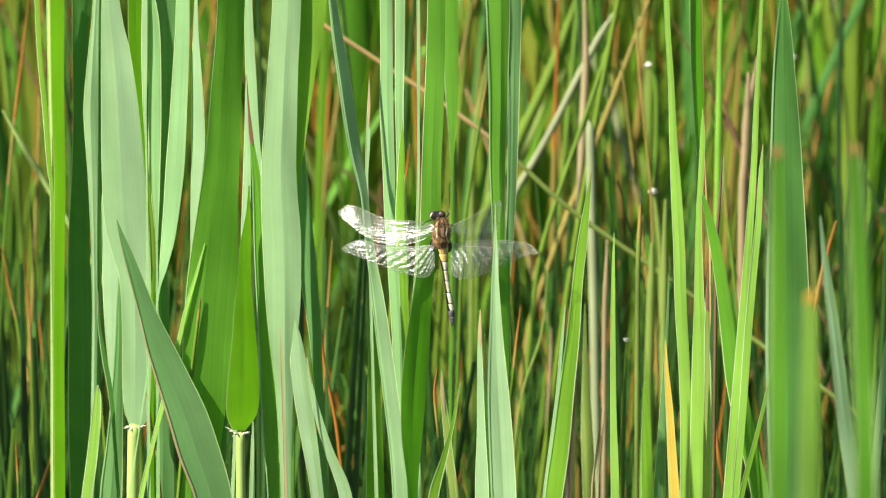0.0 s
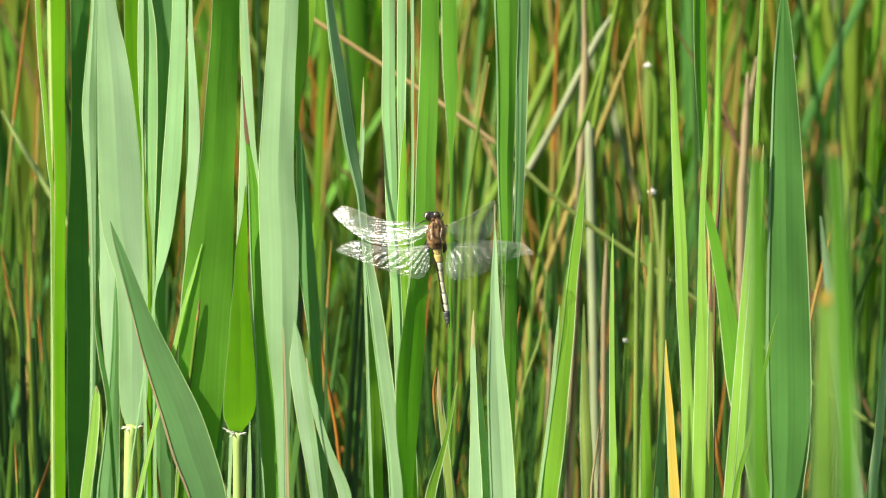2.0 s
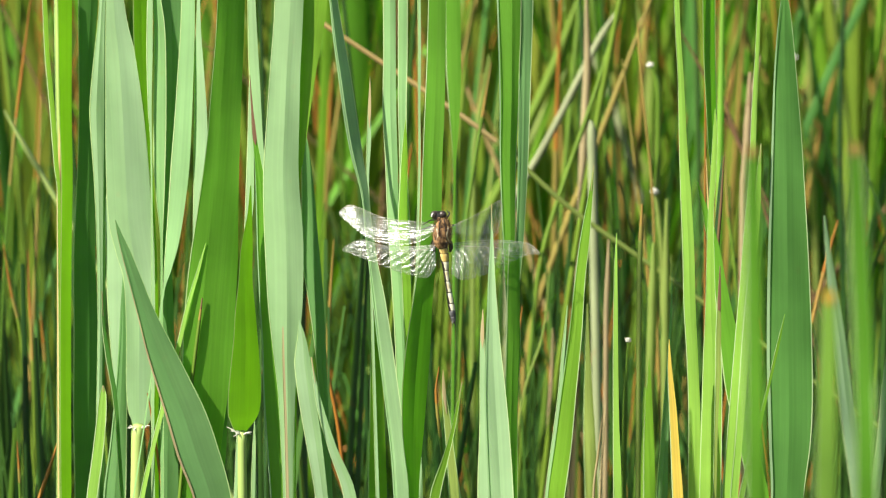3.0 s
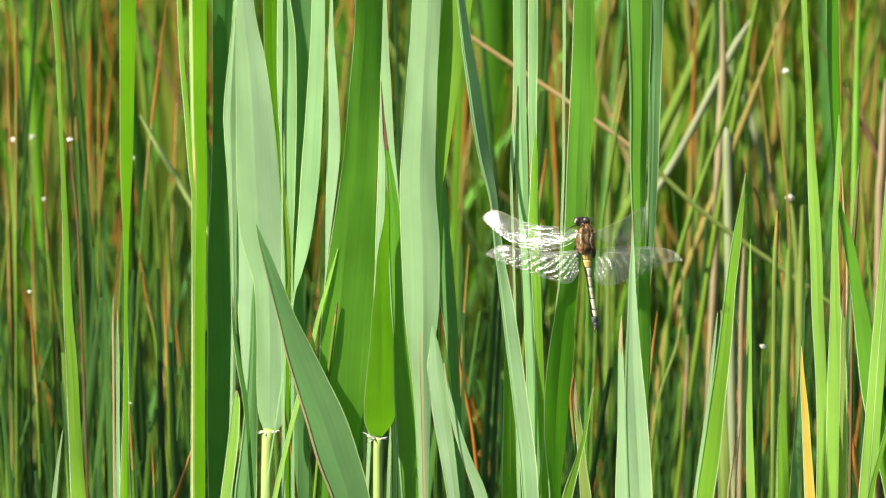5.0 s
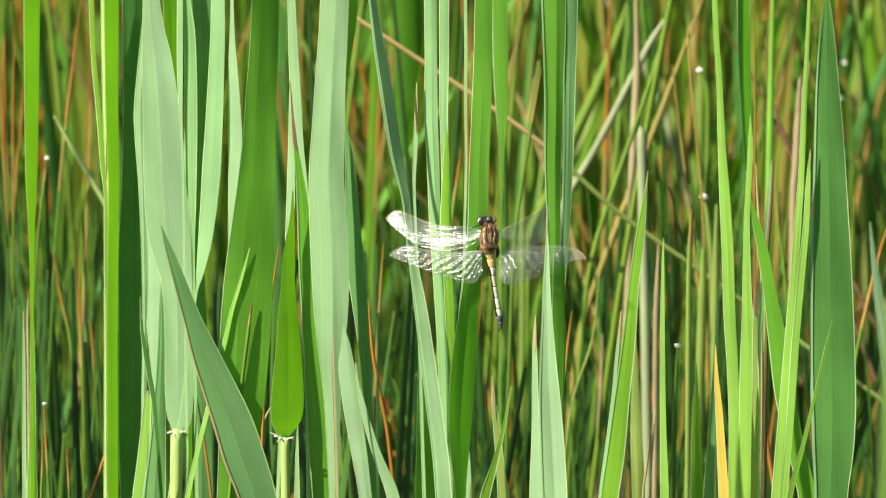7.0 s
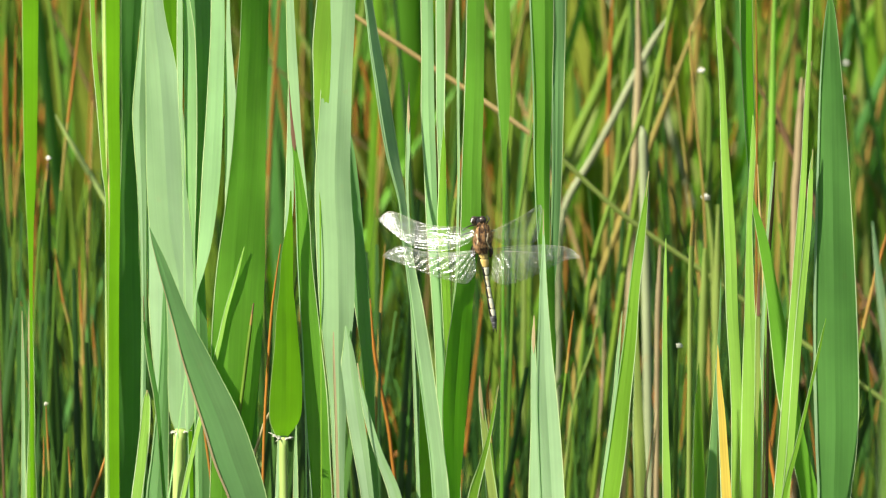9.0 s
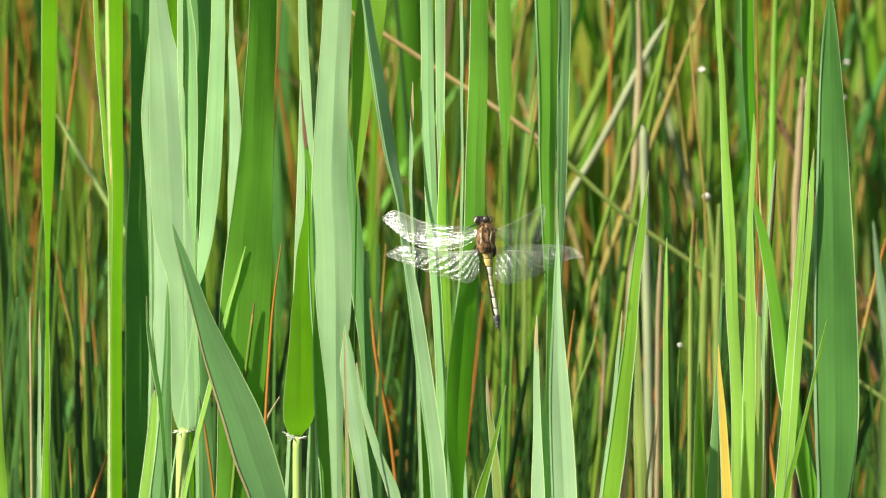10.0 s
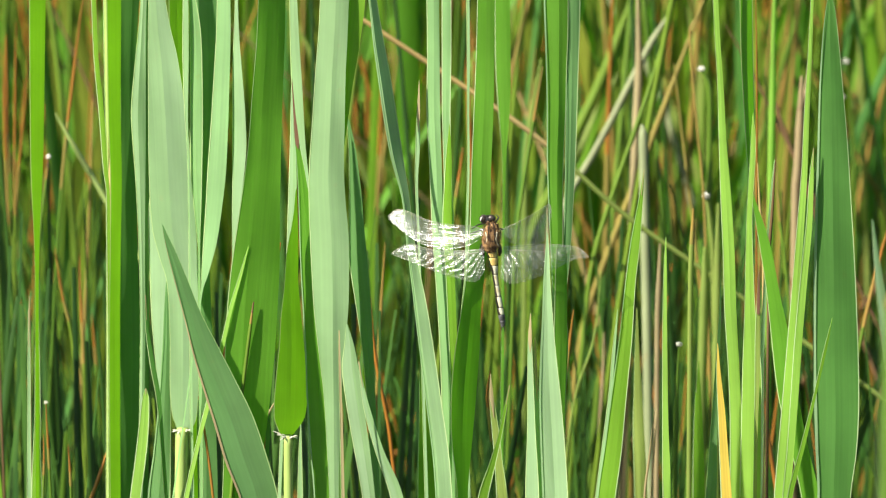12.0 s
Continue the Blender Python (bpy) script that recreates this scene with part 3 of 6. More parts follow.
# upper part twisted away from the sun in place of a cast shadow
blade('broad green blade with its top twisted dark for a shadow', FRESH, -0.0665, [(-0.0837, 0, 0.00746), (-0.0766, 0.28, 0.00959), (-0.0638, 0.4897, 0.01065), (-0.0625, 0.5046, 0.01189), (-0.0611, 0.5226, 0.01382), (-0.0601, 0.5407, 0.0154), (-0.0592, 0.5551, 0.01539), (-0.0582, 0.5677, 0.01467), (-0.0568, 0.5856, 0.01218), (-0.0554, 0.6035, 0.01023), (-0.0544, 0.6214, 0.00934), (-0.0534, 0.6374, 0.00863), (-0.0529, 0.6517, 0.00827), (-0.049, 0.7364, 0.00595), (-0.046, 0.8057, 0.0003)], 4, 8, sway_l14, twist=(12, 0.592), keel=-0.3)
blade('dusky blade behind the broad one', DEEP, -0.030, [(-0.0756, 0, 0.00376), (-0.0695, 0.28, 0.00483), (-0.0588, 0.4852, 0.00537), (-0.0578, 0.5002, 0.00554), (-0.0565, 0.5184, 0.00446), (-0.054, 0.5366, 0.0025), (-0.0526, 0.5547, 0.00107)], 8, 30, sway_l14)
blade('pale narrow blade curving to a fine tip', SPRING, -0.0673, [(-0.134, 0, 0.00154), (-0.1151, 0.28, 0.00198), (-0.0806, 0.491, 0.00142), (-0.0758, 0.5131, 0.00124), (-0.0721, 0.5275, 0.00141), (-0.0686, 0.5419, 0.00124), (-0.0662, 0.5527, 0.00106), (-0.0631, 0.5634, 0.00088), (-0.0605, 0.5731, 0.00018)], 0, -28, sway_tipb)
blade('pale green blade with a brown withered margin', GLAUC, -0.052, [(-0.0405, 0, 0.0015), (-0.041, 0.28, 0.00108), (-0.0425, 0.557, 0.00053), (-0.0426, 0.5659, 0.00177), (-0.0427, 0.5767, 0.003), (-0.0432, 0.5893, 0.003), (-0.0441, 0.6018, 0.00247), (-0.0447, 0.6107, 0.00264), (-0.0455, 0.6215, 0.00317), (-0.0461, 0.6339, 0.00282), (-0.0467, 0.6517, 0.00229), (-0.05, 0.7414, 0.00165), (-0.0527, 0.8147, 0.0003)], 8, -40, sway_l15)
blade('pale narrow blade beside the reed', GLAUC, -0.050, [(-0.0633, 0, 0.0015), (-0.0595, 0.28, 0.00108), (-0.049, 0.5476, 0.00106), (-0.0482, 0.5638, 0.00159), (-0.0475, 0.5764, 0.00212), (-0.047, 0.5853, 0.00247), (-0.0468, 0.6032, 0.00176), (-0.0467, 0.6158, 0.00141), (-0.0469, 0.6265, 0.00035)], 0, -44, sway_l15)
blade('shaded green blade with pale margins', FRESH, -0.064, [(-0.023, 0, 0.00446), (-0.028, 0.28, 0.00573), (-0.0371, 0.4922, 0.00637), (-0.038, 0.507, 0.00671), (-0.039, 0.525, 0.00706), (-0.0399, 0.5394, 0.006), (-0.0411, 0.5537, 0.00529), (-0.0423, 0.5698, 0.0044), (-0.0428, 0.5823, 0.00405), (-0.0442, 0.5966, 0.00228), (-0.0454, 0.6055, 0.00123), (-0.0462, 0.6144, 0.0007), (-0.0469, 0.6251, 0.00018)], 6, -12, sway_l15, edge=True, withered=0.022, tip=WINE)
blade('broad pale reed blade with fine ribs', GLAUC, -0.069, [(-0.0301, 0, 0.0021), (-0.0314, 0.28, 0.0027), (-0.034, 0.4933, 0.003), (-0.0342, 0.5081, 0.00388), (-0.0344, 0.5261, 0.00546), (-0.0347, 0.5404, 0.0081), (-0.0348, 0.5529, 0.01055), (-0.035, 0.5655, 0.0116), (-0.0353, 0.5762, 0.01194), (-0.036, 0.5886, 0.01123), (-0.0361, 0.5976, 0.0107), (-0.0355, 0.6118, 0.00999), (-0.0348, 0.6278, 0.00928), (-0.034, 0.6402, 0.00892), (-0.0334, 0.6543, 0.00874), (-0.029, 0.7489, 0.00629), (-0.0254, 0.8263, 0.0003)], 16, -11, sway_l16, keel=0.1)
blade('lime green blade lit from behind', LIME, -0.0672, [(-0.0359, 0, 0.0015), (-0.0349, 0.28, 0.0011), (-0.0329, 0.5913, 0.00053), (-0.0326, 0.5993, 0.00246), (-0.032, 0.6128, 0.00491), (-0.0312, 0.6249, 0.00666), (-0.0302, 0.637, 0.00876), (-0.0288, 0.649, 0.00911), (-0.0218, 0.729, 0.006), (-0.0168, 0.799, 0.0003)], 0, -14, sway_l17)
blade('blue-green narrow blade behind the broad one', BLUEG, -0.0525, [(-0.0063, 0, 0.00187), (-0.0112, 0.28, 0.0024), (-0.0225, 0.5204, 0.00267), (-0.0236, 0.5385, 0.00355), (-0.025, 0.5529, 0.00479), (-0.0264, 0.5656, 0.0055), (-0.0269, 0.5746, 0.00479), (-0.0274, 0.5872, 0.00372), (-0.0282, 0.5998, 0.0023), (-0.0296, 0.6105, 0.00071)], 8, -10, sway_l18)
blade('pale blue-green blade rising at a slant', GLAUC, -0.070, [(0.0104, 0, 0.00272), (-0.0013, 0.28, 0.00349), (-0.0231, 0.4935, 0.00388), (-0.0251, 0.5083, 0.00476), (-0.0265, 0.5173, 0.00511), (-0.0278, 0.5263, 0.00528), (-0.0289, 0.5352, 0.00493), (-0.0292, 0.5424, 0.00282), (-0.0299, 0.5488, 0.00035)], 9, -22, sway_l19, keel=0.2)
blade('thin stalk with a withered pink tip', PINK, -0.082, [(-0.0266, 0, 0.00154), (-0.0282, 0.28, 0.00198), (-0.0311, 0.496, 0.00105), (-0.0315, 0.5179, 0.00088), (-0.0321, 0.5393, 0.0007), (-0.0322, 0.5491, 0.00035)], 0, -10, sway_thin)
reed_shoot('REED_B', LIME, -0.0675, [(-0.0483, 0.5128, 0.00265), (-0.0482, 0.5148, 0.00583), (-0.0477, 0.5184, 0.00919), (-0.0475, 0.5247, 0.00989), (-0.0473, 0.5337, 0.00883), (-0.0472, 0.5427, 0.00723), (-0.0473, 0.5516, 0.00599), (-0.0472, 0.5606, 0.00423), (-0.0468, 0.5713, 0.00352), (-0.0459, 0.5821, 0.00141), (-0.0456, 0.591, 0.00035)], 8, 55, sway_b, [(-0.047, 0, 0.00316), (-0.0482, 0.4917, 0.00301), (-0.0483, 0.5029, 0.00283), (-0.0483, 0.5122, 0.00283)])
blade('deep green triangular blade with a brown margin', BLUEG, -0.0705, [(-0.0031, 0, 0.00792), (-0.0222, 0.28, 0.01018), (-0.0573, 0.4927, 0.01131), (-0.0619, 0.5075, 0.01254), (-0.0653, 0.5183, 0.012), (-0.0695, 0.5291, 0.01023), (-0.0737, 0.5398, 0.00811), (-0.0776, 0.5506, 0.00546), (-0.081, 0.5613, 0.00405), (-0.0839, 0.5703, 0.00281), (-0.0857, 0.5756, 0.00158), (-0.0872, 0.5805, 0.00018)], 9, -2, sway_tipa, margin=True, keel=-0.1)
blade('slanting blade with a pale edge strip painted as sunlit', GLAUC, -0.0775, [(0.0218, 0, 0.0032), (0.0118, 0.28, 0.0041), (-0.0002, 0.5024, 0.00493), (-0.0031, 0.5267, 0.00457), (-0.0056, 0.5454, 0.00421), (-0.0072, 0.557, 0.00368), (-0.0089, 0.5677, 0.0028), (-0.0097, 0.5731, 0.00263), (-0.0106, 0.5802, 0.00228), (-0.0116, 0.59, 0.00228), (-0.0143, 0.6028, 0.0035), (-0.0163, 0.6148, 0.00384), (-0.0181, 0.6269, 0.00367), (-0.02, 0.6389, 0.00314), (-0.0216, 0.6509, 0.00244), (-0.0326, 0.7309, 0.0018), (-0.0416, 0.8009, 0.0003)], 34, -36, sway_l22, edge=True, twist=44, keel=-0.55)
blade('thin blade with a pink withered tip', GLAUC, -0.070, [(0.0031, 0, 0.00154), (0.0006, 0.28, 0.00198), (-0.0072, 0.5656, 0.0007), (-0.0077, 0.5799, 0.0007), (-0.0082, 0.5942, 0.00088), (-0.0078, 0.6048, 0.00123), (-0.0076, 0.6155, 0.00088), (-0.0074, 0.6256, 0.00018)], 0, -20, sway_l24, withered=0.016)
blade('upright pale green reed blade', MINT, -0.070, [(0.0068, 0, 0.00247), (0.0052, 0.28, 0.00318), (0.0021, 0.4935, 0.00353), (0.0015, 0.5263, 0.0037), (0.0009, 0.5442, 0.00387), (-0.0003, 0.5621, 0.00369), (-0.0016, 0.5799, 0.00351), (-0.0022, 0.5977, 0.00368), (-0.0029, 0.6155, 0.00403), (-0.0029, 0.6332, 0.00368), (-0.0031, 0.6545, 0.00367), (-0.0033, 0.7144, 0.00264), (-0.0035, 0.7635, 0.0003)], 14, -18, sway_l25, keel=0.1)
blade('slender pale green reed blade', MINT, -0.072, [(-0.0001, 0, 0.0015), (0.0007, 0.28, 0.0018), (0.0025, 0.5266, 0.0007), (0.0026, 0.5446, 0.00141), (0.0028, 0.5624, 0.00211), (0.0019, 0.5803, 0.00281), (0.0014, 0.5981, 0.0021), (0.001, 0.6158, 0.00228), (0.0011, 0.6336, 0.00262), (0.0011, 0.6548, 0.00262), (0.0015, 0.7494, 0.00236), (0.0018, 0.8268, 0.0003)], 10, -20, sway_l26)
blade('green tapering blade in the middle clump', LIME, -0.074, [(0.0176, 0, 0.0015), (0.0139, 0.28, 0.00108), (0.0024, 0.5628, 0.00263), (0.0014, 0.5806, 0.00281), (0.0015, 0.5913, 0.00228), (0.0018, 0.602, 0.00175), (0.002, 0.6126, 0.00017)], 6, -10, sway_l26)
blade('thin pale stalk the dragonfly grips', GLAUC, -0.0745, [(-0.023, 0, 0.0015), (-0.0154, 0.28, 0.0018), (0.0052, 0.5468, 0.00053), (0.007, 0.5646, 0.0007), (0.0075, 0.5824, 0.0007), (0.0079, 0.6001, 0.0007), (0.0078, 0.6178, 0.0007), (0.0079, 0.6355, 0.00087), (0.0077, 0.6566, 0.00087), (0.0076, 0.7215, 0.00078), (0.0075, 0.7746, 0.0003)], 0, -30, sway_l27)
blade('deep green broad upright blade on which the dragonfly rests', FRESH, -0.080, [(0.0086, 0, 0.00222), (0.0078, 0.28, 0.00285), (0.0062, 0.4956, 0.00317), (0.006, 0.5139, 0.00632), (0.0065, 0.5282, 0.00772), (0.0076, 0.5425, 0.00754), (0.0088, 0.555, 0.00613), (0.0102, 0.5675, 0.0056), (0.0115, 0.5817, 0.00612), (0.0119, 0.5994, 0.00594), (0.0126, 0.6172, 0.00594), (0.0131, 0.6348, 0.00558), (0.0134, 0.656, 0.00523), (0.0154, 0.7555, 0.00376), (0.0169, 0.837, 0.0003)], 6, 42, sway_l27, twist=-52)
blade('deep green folded blade with a pale margin', FRESH, -0.080, [(0.0357, 0, 0.00185), (0.036, 0.28, 0.00237), (0.0367, 0.4956, 0.00264), (0.0368, 0.5246, 0.00228), (0.037, 0.5461, 0.00351), (0.0354, 0.5639, 0.003), (0.0351, 0.5781, 0.00381), (0.0348, 0.5906, 0.00439), (0.0347, 0.603, 0.00496), (0.035, 0.6172, 0.00565), (0.035, 0.6295, 0.00611), (0.035, 0.6419, 0.0069), (0.0348, 0.656, 0.00736), (0.0344, 0.7407, 0.00662), (0.034, 0.81, 0.0002)], 14, 8, sway_l28, edge=True, keel=0.25)
blade('dusky blue-green blade beside the folded one', BLUEG, -0.0790, [(0.0366, 0, 0.00074), (0.0366, 0.3, 0.00095), (0.0366, 0.4954, 0.00106), (0.0372, 0.553, 0.00105), (0.0384, 0.5742, 0.0021), (0.0393, 0.5993, 0.00297), (0.0398, 0.6258, 0.00349), (0.0401, 0.6523, 0.00418), (0.0403, 0.698, 0.00348), (0.0402, 0.7435, 0.00035)], 8, 4, sway_l28, edge=True)
blade('pale green blade with a sharp point', GLAUC, -0.115, [(0.0471, 0, 0.00523), (0.0429, 0.28, 0.00672), (0.0345, 0.5028, 0.00747), (0.0336, 0.5209, 0.00712), (0.0328, 0.5351, 0.00624), (0.0322, 0.5492, 0.00451), (0.032, 0.5598, 0.00312), (0.0318, 0.5703, 0.00208), (0.0319, 0.5826, 0.00086), (0.0318, 0.5935, 0.0001)], -30, -30, sway_l29, edge=True, withered=0.008)
blade('pale narrow pointed blade with a pink tip', GLAUC, -0.108, [(0.031, 0, 0.00268), (0.0298, 0.28, 0.00345), (0.0275, 0.5014, 0.00383), (0.0272, 0.5231, 0.00226), (0.0269, 0.5372, 0.00174), (0.0267, 0.5514, 0.00104), (0.0269, 0.5593, 0.00017)], 4, -46, sway_l30, withered=0.012)
blade('slim pale blade with a sharp point', GLAUC, -0.106, [(0.0577, 0, 0.00293), (0.0489, 0.28, 0.00376), (0.0315, 0.501, 0.00418), (0.0304, 0.512, 0.00331), (0.0292, 0.5262, 0.00174), (0.0286, 0.5404, 0.00087), (0.0283, 0.5514, 0.00017)], 0, -24, sway_l30, withered=0.02)
blade('bright green blade rising at a slant', LIME, -0.080, [(0.0174, 0, 0.00382), (0.029, 0.28, 0.00491), (0.0507, 0.4956, 0.00545), (0.0527, 0.5103, 0.00527), (0.0546, 0.5282, 0.00456), (0.0566, 0.5461, 0.00386), (0.0581, 0.5639, 0.00298), (0.0595, 0.576, 0.0028), (0.0613, 0.5906, 0.00122), (0.0622, 0.5994, 0.00026)], 4, -20, sway_l34, edge=True, withered=0.008)
blade('thin pale green upright blade', GLAUC, -0.085, [(0.0189, 0, 0.00154), (0.0289, 0.28, 0.00198), (0.0478, 0.4966, 0.00088), (0.0496, 0.5113, 0.00088), (0.0518, 0.5292, 0.00088), (0.053, 0.5435, 0.00088), (0.0541, 0.5563, 0.00017)], 0, -30, sway_l34)
blade('thin yellow-green blade bent across another', LIME, -0.090, [(-0.0423, 0, 0.00196), (-0.0235, 0.28, 0.00252), (0.0124, 0.4977, 0.0028), (0.0154, 0.5088, 0.00175), (0.0177, 0.5177, 0.00105), (0.0194, 0.5266, 0.0007), (0.0206, 0.5334, 0.00026)], 0, 0, sway_c1, withered=0.006)
blade('slim blade with a pink withered tip', OLIVE, -0.070, [(0.0441, 0, 0.00222), (0.0352, 0.28, 0.00286), (0.0185, 0.4935, 0.00318), (0.0174, 0.5047, 0.00229), (0.0163, 0.5155, 0.00194), (0.0151, 0.5263, 0.00106), (0.0148, 0.5331, 0.00018)], 4, -10, sway_c1, withered=0.014)
blade('small pale tip of a blade', GLAUC, -0.010, [(0.0079, 0, 0.00154), (0.0079, 0.28, 0.00198), (0.0078, 0.4811, 0.00198), (0.0078, 0.4907, 0.00126), (0.0078, 0.498, 0.00018)], 0, -20, sway_c1)
blade('bright yellow-green narrow blade', SPRING, -0.077, [(0.0937, 0, 0.00283), (0.0929, 0.28, 0.00364), (0.0915, 0.495, 0.00405), (0.0912, 0.5187, 0.00352), (0.0904, 0.5366, 0.00334), (0.0893, 0.5544, 0.00351), (0.0887, 0.5723, 0.0035), (0.0877, 0.59, 0.00315), (0.0866, 0.6078, 0.00227), (0.0858, 0.6255, 0.00175), (0.0847, 0.6414, 0.00157), (0.084, 0.6555, 0.00157), (0.0785, 0.7551, 0.00113), (0.0741, 0.8365, 0.0003)], 8, -24, sway_r1)
blade('fresh green narrow blade hanging to a tip', FRESH, -0.070, [(0.0998, 0, 0.0015), (0.099, 0.28, 0.00108), (0.0957, 0.5924, 0.00053), (0.0955, 0.6031, 0.00245), (0.095, 0.6155, 0.00315), (0.0942, 0.6332, 0.00368), (0.0937, 0.6545, 0.00385), (0.0912, 0.7392, 0.00346), (0.0892, 0.8085, 0.0003)], 6, 64, sway_r2)
blade('pale yellow-green blade with a fine tip', SPRING, -0.080, [(0.0934, 0, 0.00443), (0.0942, 0.28, 0.0057), (0.0957, 0.4956, 0.00633), (0.0959, 0.5193, 0.00597), (0.0959, 0.5371, 0.00544), (0.0952, 0.555, 0.00315), (0.0949, 0.5728, 0.0021), (0.0949, 0.5852, 0.00157), (0.0955, 0.5977, 0.00157), (0.0959, 0.6083, 0.0014), (0.0958, 0.6172, 0.00017)], 8, -26, sway_r2b)
blade('blade with a withered brown-pink tip', OLIVE, -0.083, [(0.0944, 0, 0.00154), (0.0953, 0.28, 0.00198), (0.097, 0.4962, 0.00105), (0.0972, 0.5181, 0.00105), (0.0975, 0.5324, 0.0014), (0.0976, 0.5466, 0.00158), (0.0977, 0.5573, 0.00105), (0.0978, 0.5684, 0.00026)], 4, -10, sway_r2b, withered=0.014, tip=WINE, soft=True)
blade('thin pale blade with a fine tip', GLAUC, -0.010, [(0.0986, 0, 0.00154), (0.0995, 0.28, 0.00198), (0.101, 0.4811, 0.00144), (0.1013, 0.5035, 0.00144), (0.1014, 0.5255, 0.00126), (0.1019, 0.5401, 0.00108), (0.1028, 0.5602, 0.0009), (0.1043, 0.5802, 0.0009), (0.105, 0.5905, 0.00018)], 0, -25, sway_r3)
blade('narrow spring-green folded blade', SPRING, -0.082, [(0.0874, 0, 0.00271), (0.0935, 0.28, 0.00348), (0.1051, 0.496, 0.00387), (0.1061, 0.5107, 0.00369), (0.1073, 0.5286, 0.00333), (0.1085, 0.5465, 0.00298), (0.1095, 0.5643, 0.00228), (0.1107, 0.582, 0.0021), (0.1118, 0.5998, 0.00175), (0.1124, 0.6175, 0.00157), (0.1132, 0.6351, 0.00122), (0.1139, 0.6563, 0.00087), (0.1165, 0.7311, 0.00063), (0.1186, 0.7923, 0.0003)], 12, -20, sway_r4, keel=0.15)
blade('narrow spring-green pointed blade', SPRING, -0.085, [(0.086, 0, 0.0016), (0.0931, 0.28, 0.00205), (0.1067, 0.4966, 0.00228), (0.1079, 0.5113, 0.0021), (0.1091, 0.5292, 0.00228), (0.1102, 0.547, 0.00228), (0.1116, 0.5648, 0.0021), (0.1132, 0.5826, 0.00175), (0.1139, 0.5985, 0.00122), (0.1144, 0.607, 0.00017)], 0, -16, sway_r4, withered=0.006)
blade('broad dark blue-green pointed blade', DEEP, -0.084, [(0.113, 0, 0.00701), (0.116, 0.28, 0.00901), (0.1216, 0.4964, 0.01001), (0.1221, 0.5111, 0.01228), (0.1222, 0.5236, 0.01333), (0.1219, 0.5379, 0.01366), (0.1215, 0.5557, 0.01313), (0.1211, 0.5735, 0.01206), (0.1207, 0.5913, 0.01048), (0.1203, 0.609, 0.0089), (0.1197, 0.6266, 0.00697), (0.1194, 0.6408, 0.00488), (0.1193, 0.6496, 0.00296), (0.1191, 0.6575, 0.00052), (0.1171, 0.7521, 0.00038), (0.1155, 0.8295, 0.0003)], 5, -8, sway_r6, edge=True, keel=-0.05)
blade('thin yellow-green blade crossing the broad one', LIME, -0.094, [(0.0525, 0, 0.00154), (0.0713, 0.28, 0.00198), (0.1074, 0.4985, 0.00158), (0.1118, 0.5167, 0.00122), (0.115, 0.531, 0.00087), (0.1181, 0.5452, 0.00087), (0.1202, 0.5553, 0.00017)], 0, -6, sway_r7)
blade('yellowed dying blade among green ones', YELLOW, -0.0890, [(0.1027, 0, 0.00222), (0.0976, 0.28, 0.00285), (0.0881, 0.4958, 0.00316), (0.0872, 0.5105, 0.00263), (0.0863, 0.5248, 0.00211), (0.0853, 0.5373, 0.00123), (0.085, 0.5463, 0.00018)], 4, -34, sway_r8)
blade('thin pale upright blade', SPRING, -0.079, [(0.0764, 0, 0.00172), (0.0741, 0.28, 0.00222), (0.0698, 0.4954, 0.00246), (0.0692, 0.5191, 0.00176), (0.0689, 0.5459, 0.0014), (0.0689, 0.5673, 0.00088), (0.0691, 0.578, 0.00018)], 0, -28, sway_r9)
blade('slim dull green pointed blade', BLUEG, -0.050, [(0.0753, 0, 0.00236), (0.0785, 0.28, 0.00304), (0.0843, 0.4894, 0.00338), (0.0849, 0.5042, 0.00249), (0.0855, 0.5187, 0.00177), (0.0861, 0.5332, 0.00106), (0.0868, 0.5476, 0.00071), (0.087, 0.5602, 0.00018)], 6, -4, sway_r8)
blade('green slanting blade behind the narrow ones', FRESH, -0.030, [(0.17, 0, 0.00401), (0.1505, 0.28, 0.00515), (0.1166, 0.4852, 0.00572), (0.1131, 0.5002, 0.00536), (0.1091, 0.5184, 0.00607), (0.1066, 0.5366, 0.00553), (0.1042, 0.5511, 0.00392), (0.1013, 0.5674, 0.0032), (0.0966, 0.5855, 0.00036)], 6, -28, sway_r4)
blade('yellow-green blade with a curled withered tip', SPRING, -0.036, [(-0.1293, 0, 0.00212), (-0.1177, 0.28, 0.00273), (-0.0972, 0.4865, 0.00303), (-0.0957, 0.4978, 0.00303), (-0.0945, 0.5087, 0.00285), (-0.0938, 0.5187, 0.00196), (-0.0937, 0.5218, 0.00036)], 4, -20, sway_l4, withered=0.002)
blade("blue-green blade at the reed's foot", BLUEG, -0.020, [(-0.0518, 0, 0.00578), (-0.061, 0.28, 0.00743), (-0.0766, 0.4832, 0.00826), (-0.0772, 0.489, 0.00628), (-0.078, 0.4982, 0.00323), (-0.0785, 0.5033, 0.00036)], 6, -10, sway_a)
blade('pale slanting blade with a pink tip', GLAUC, -0.0750, [(0.0391, 0, 0.00272), (0.02, 0.2869, 0.00349), (-0.0143, 0.4946, 0.00388), (-0.0196, 0.5092, 0.00264), (-0.0229, 0.5201, 0.00211), (-0.0249, 0.529, 0.00123), (-0.0262, 0.538, 0.00035)], 4, -24, sway_l19, withered=0.008)
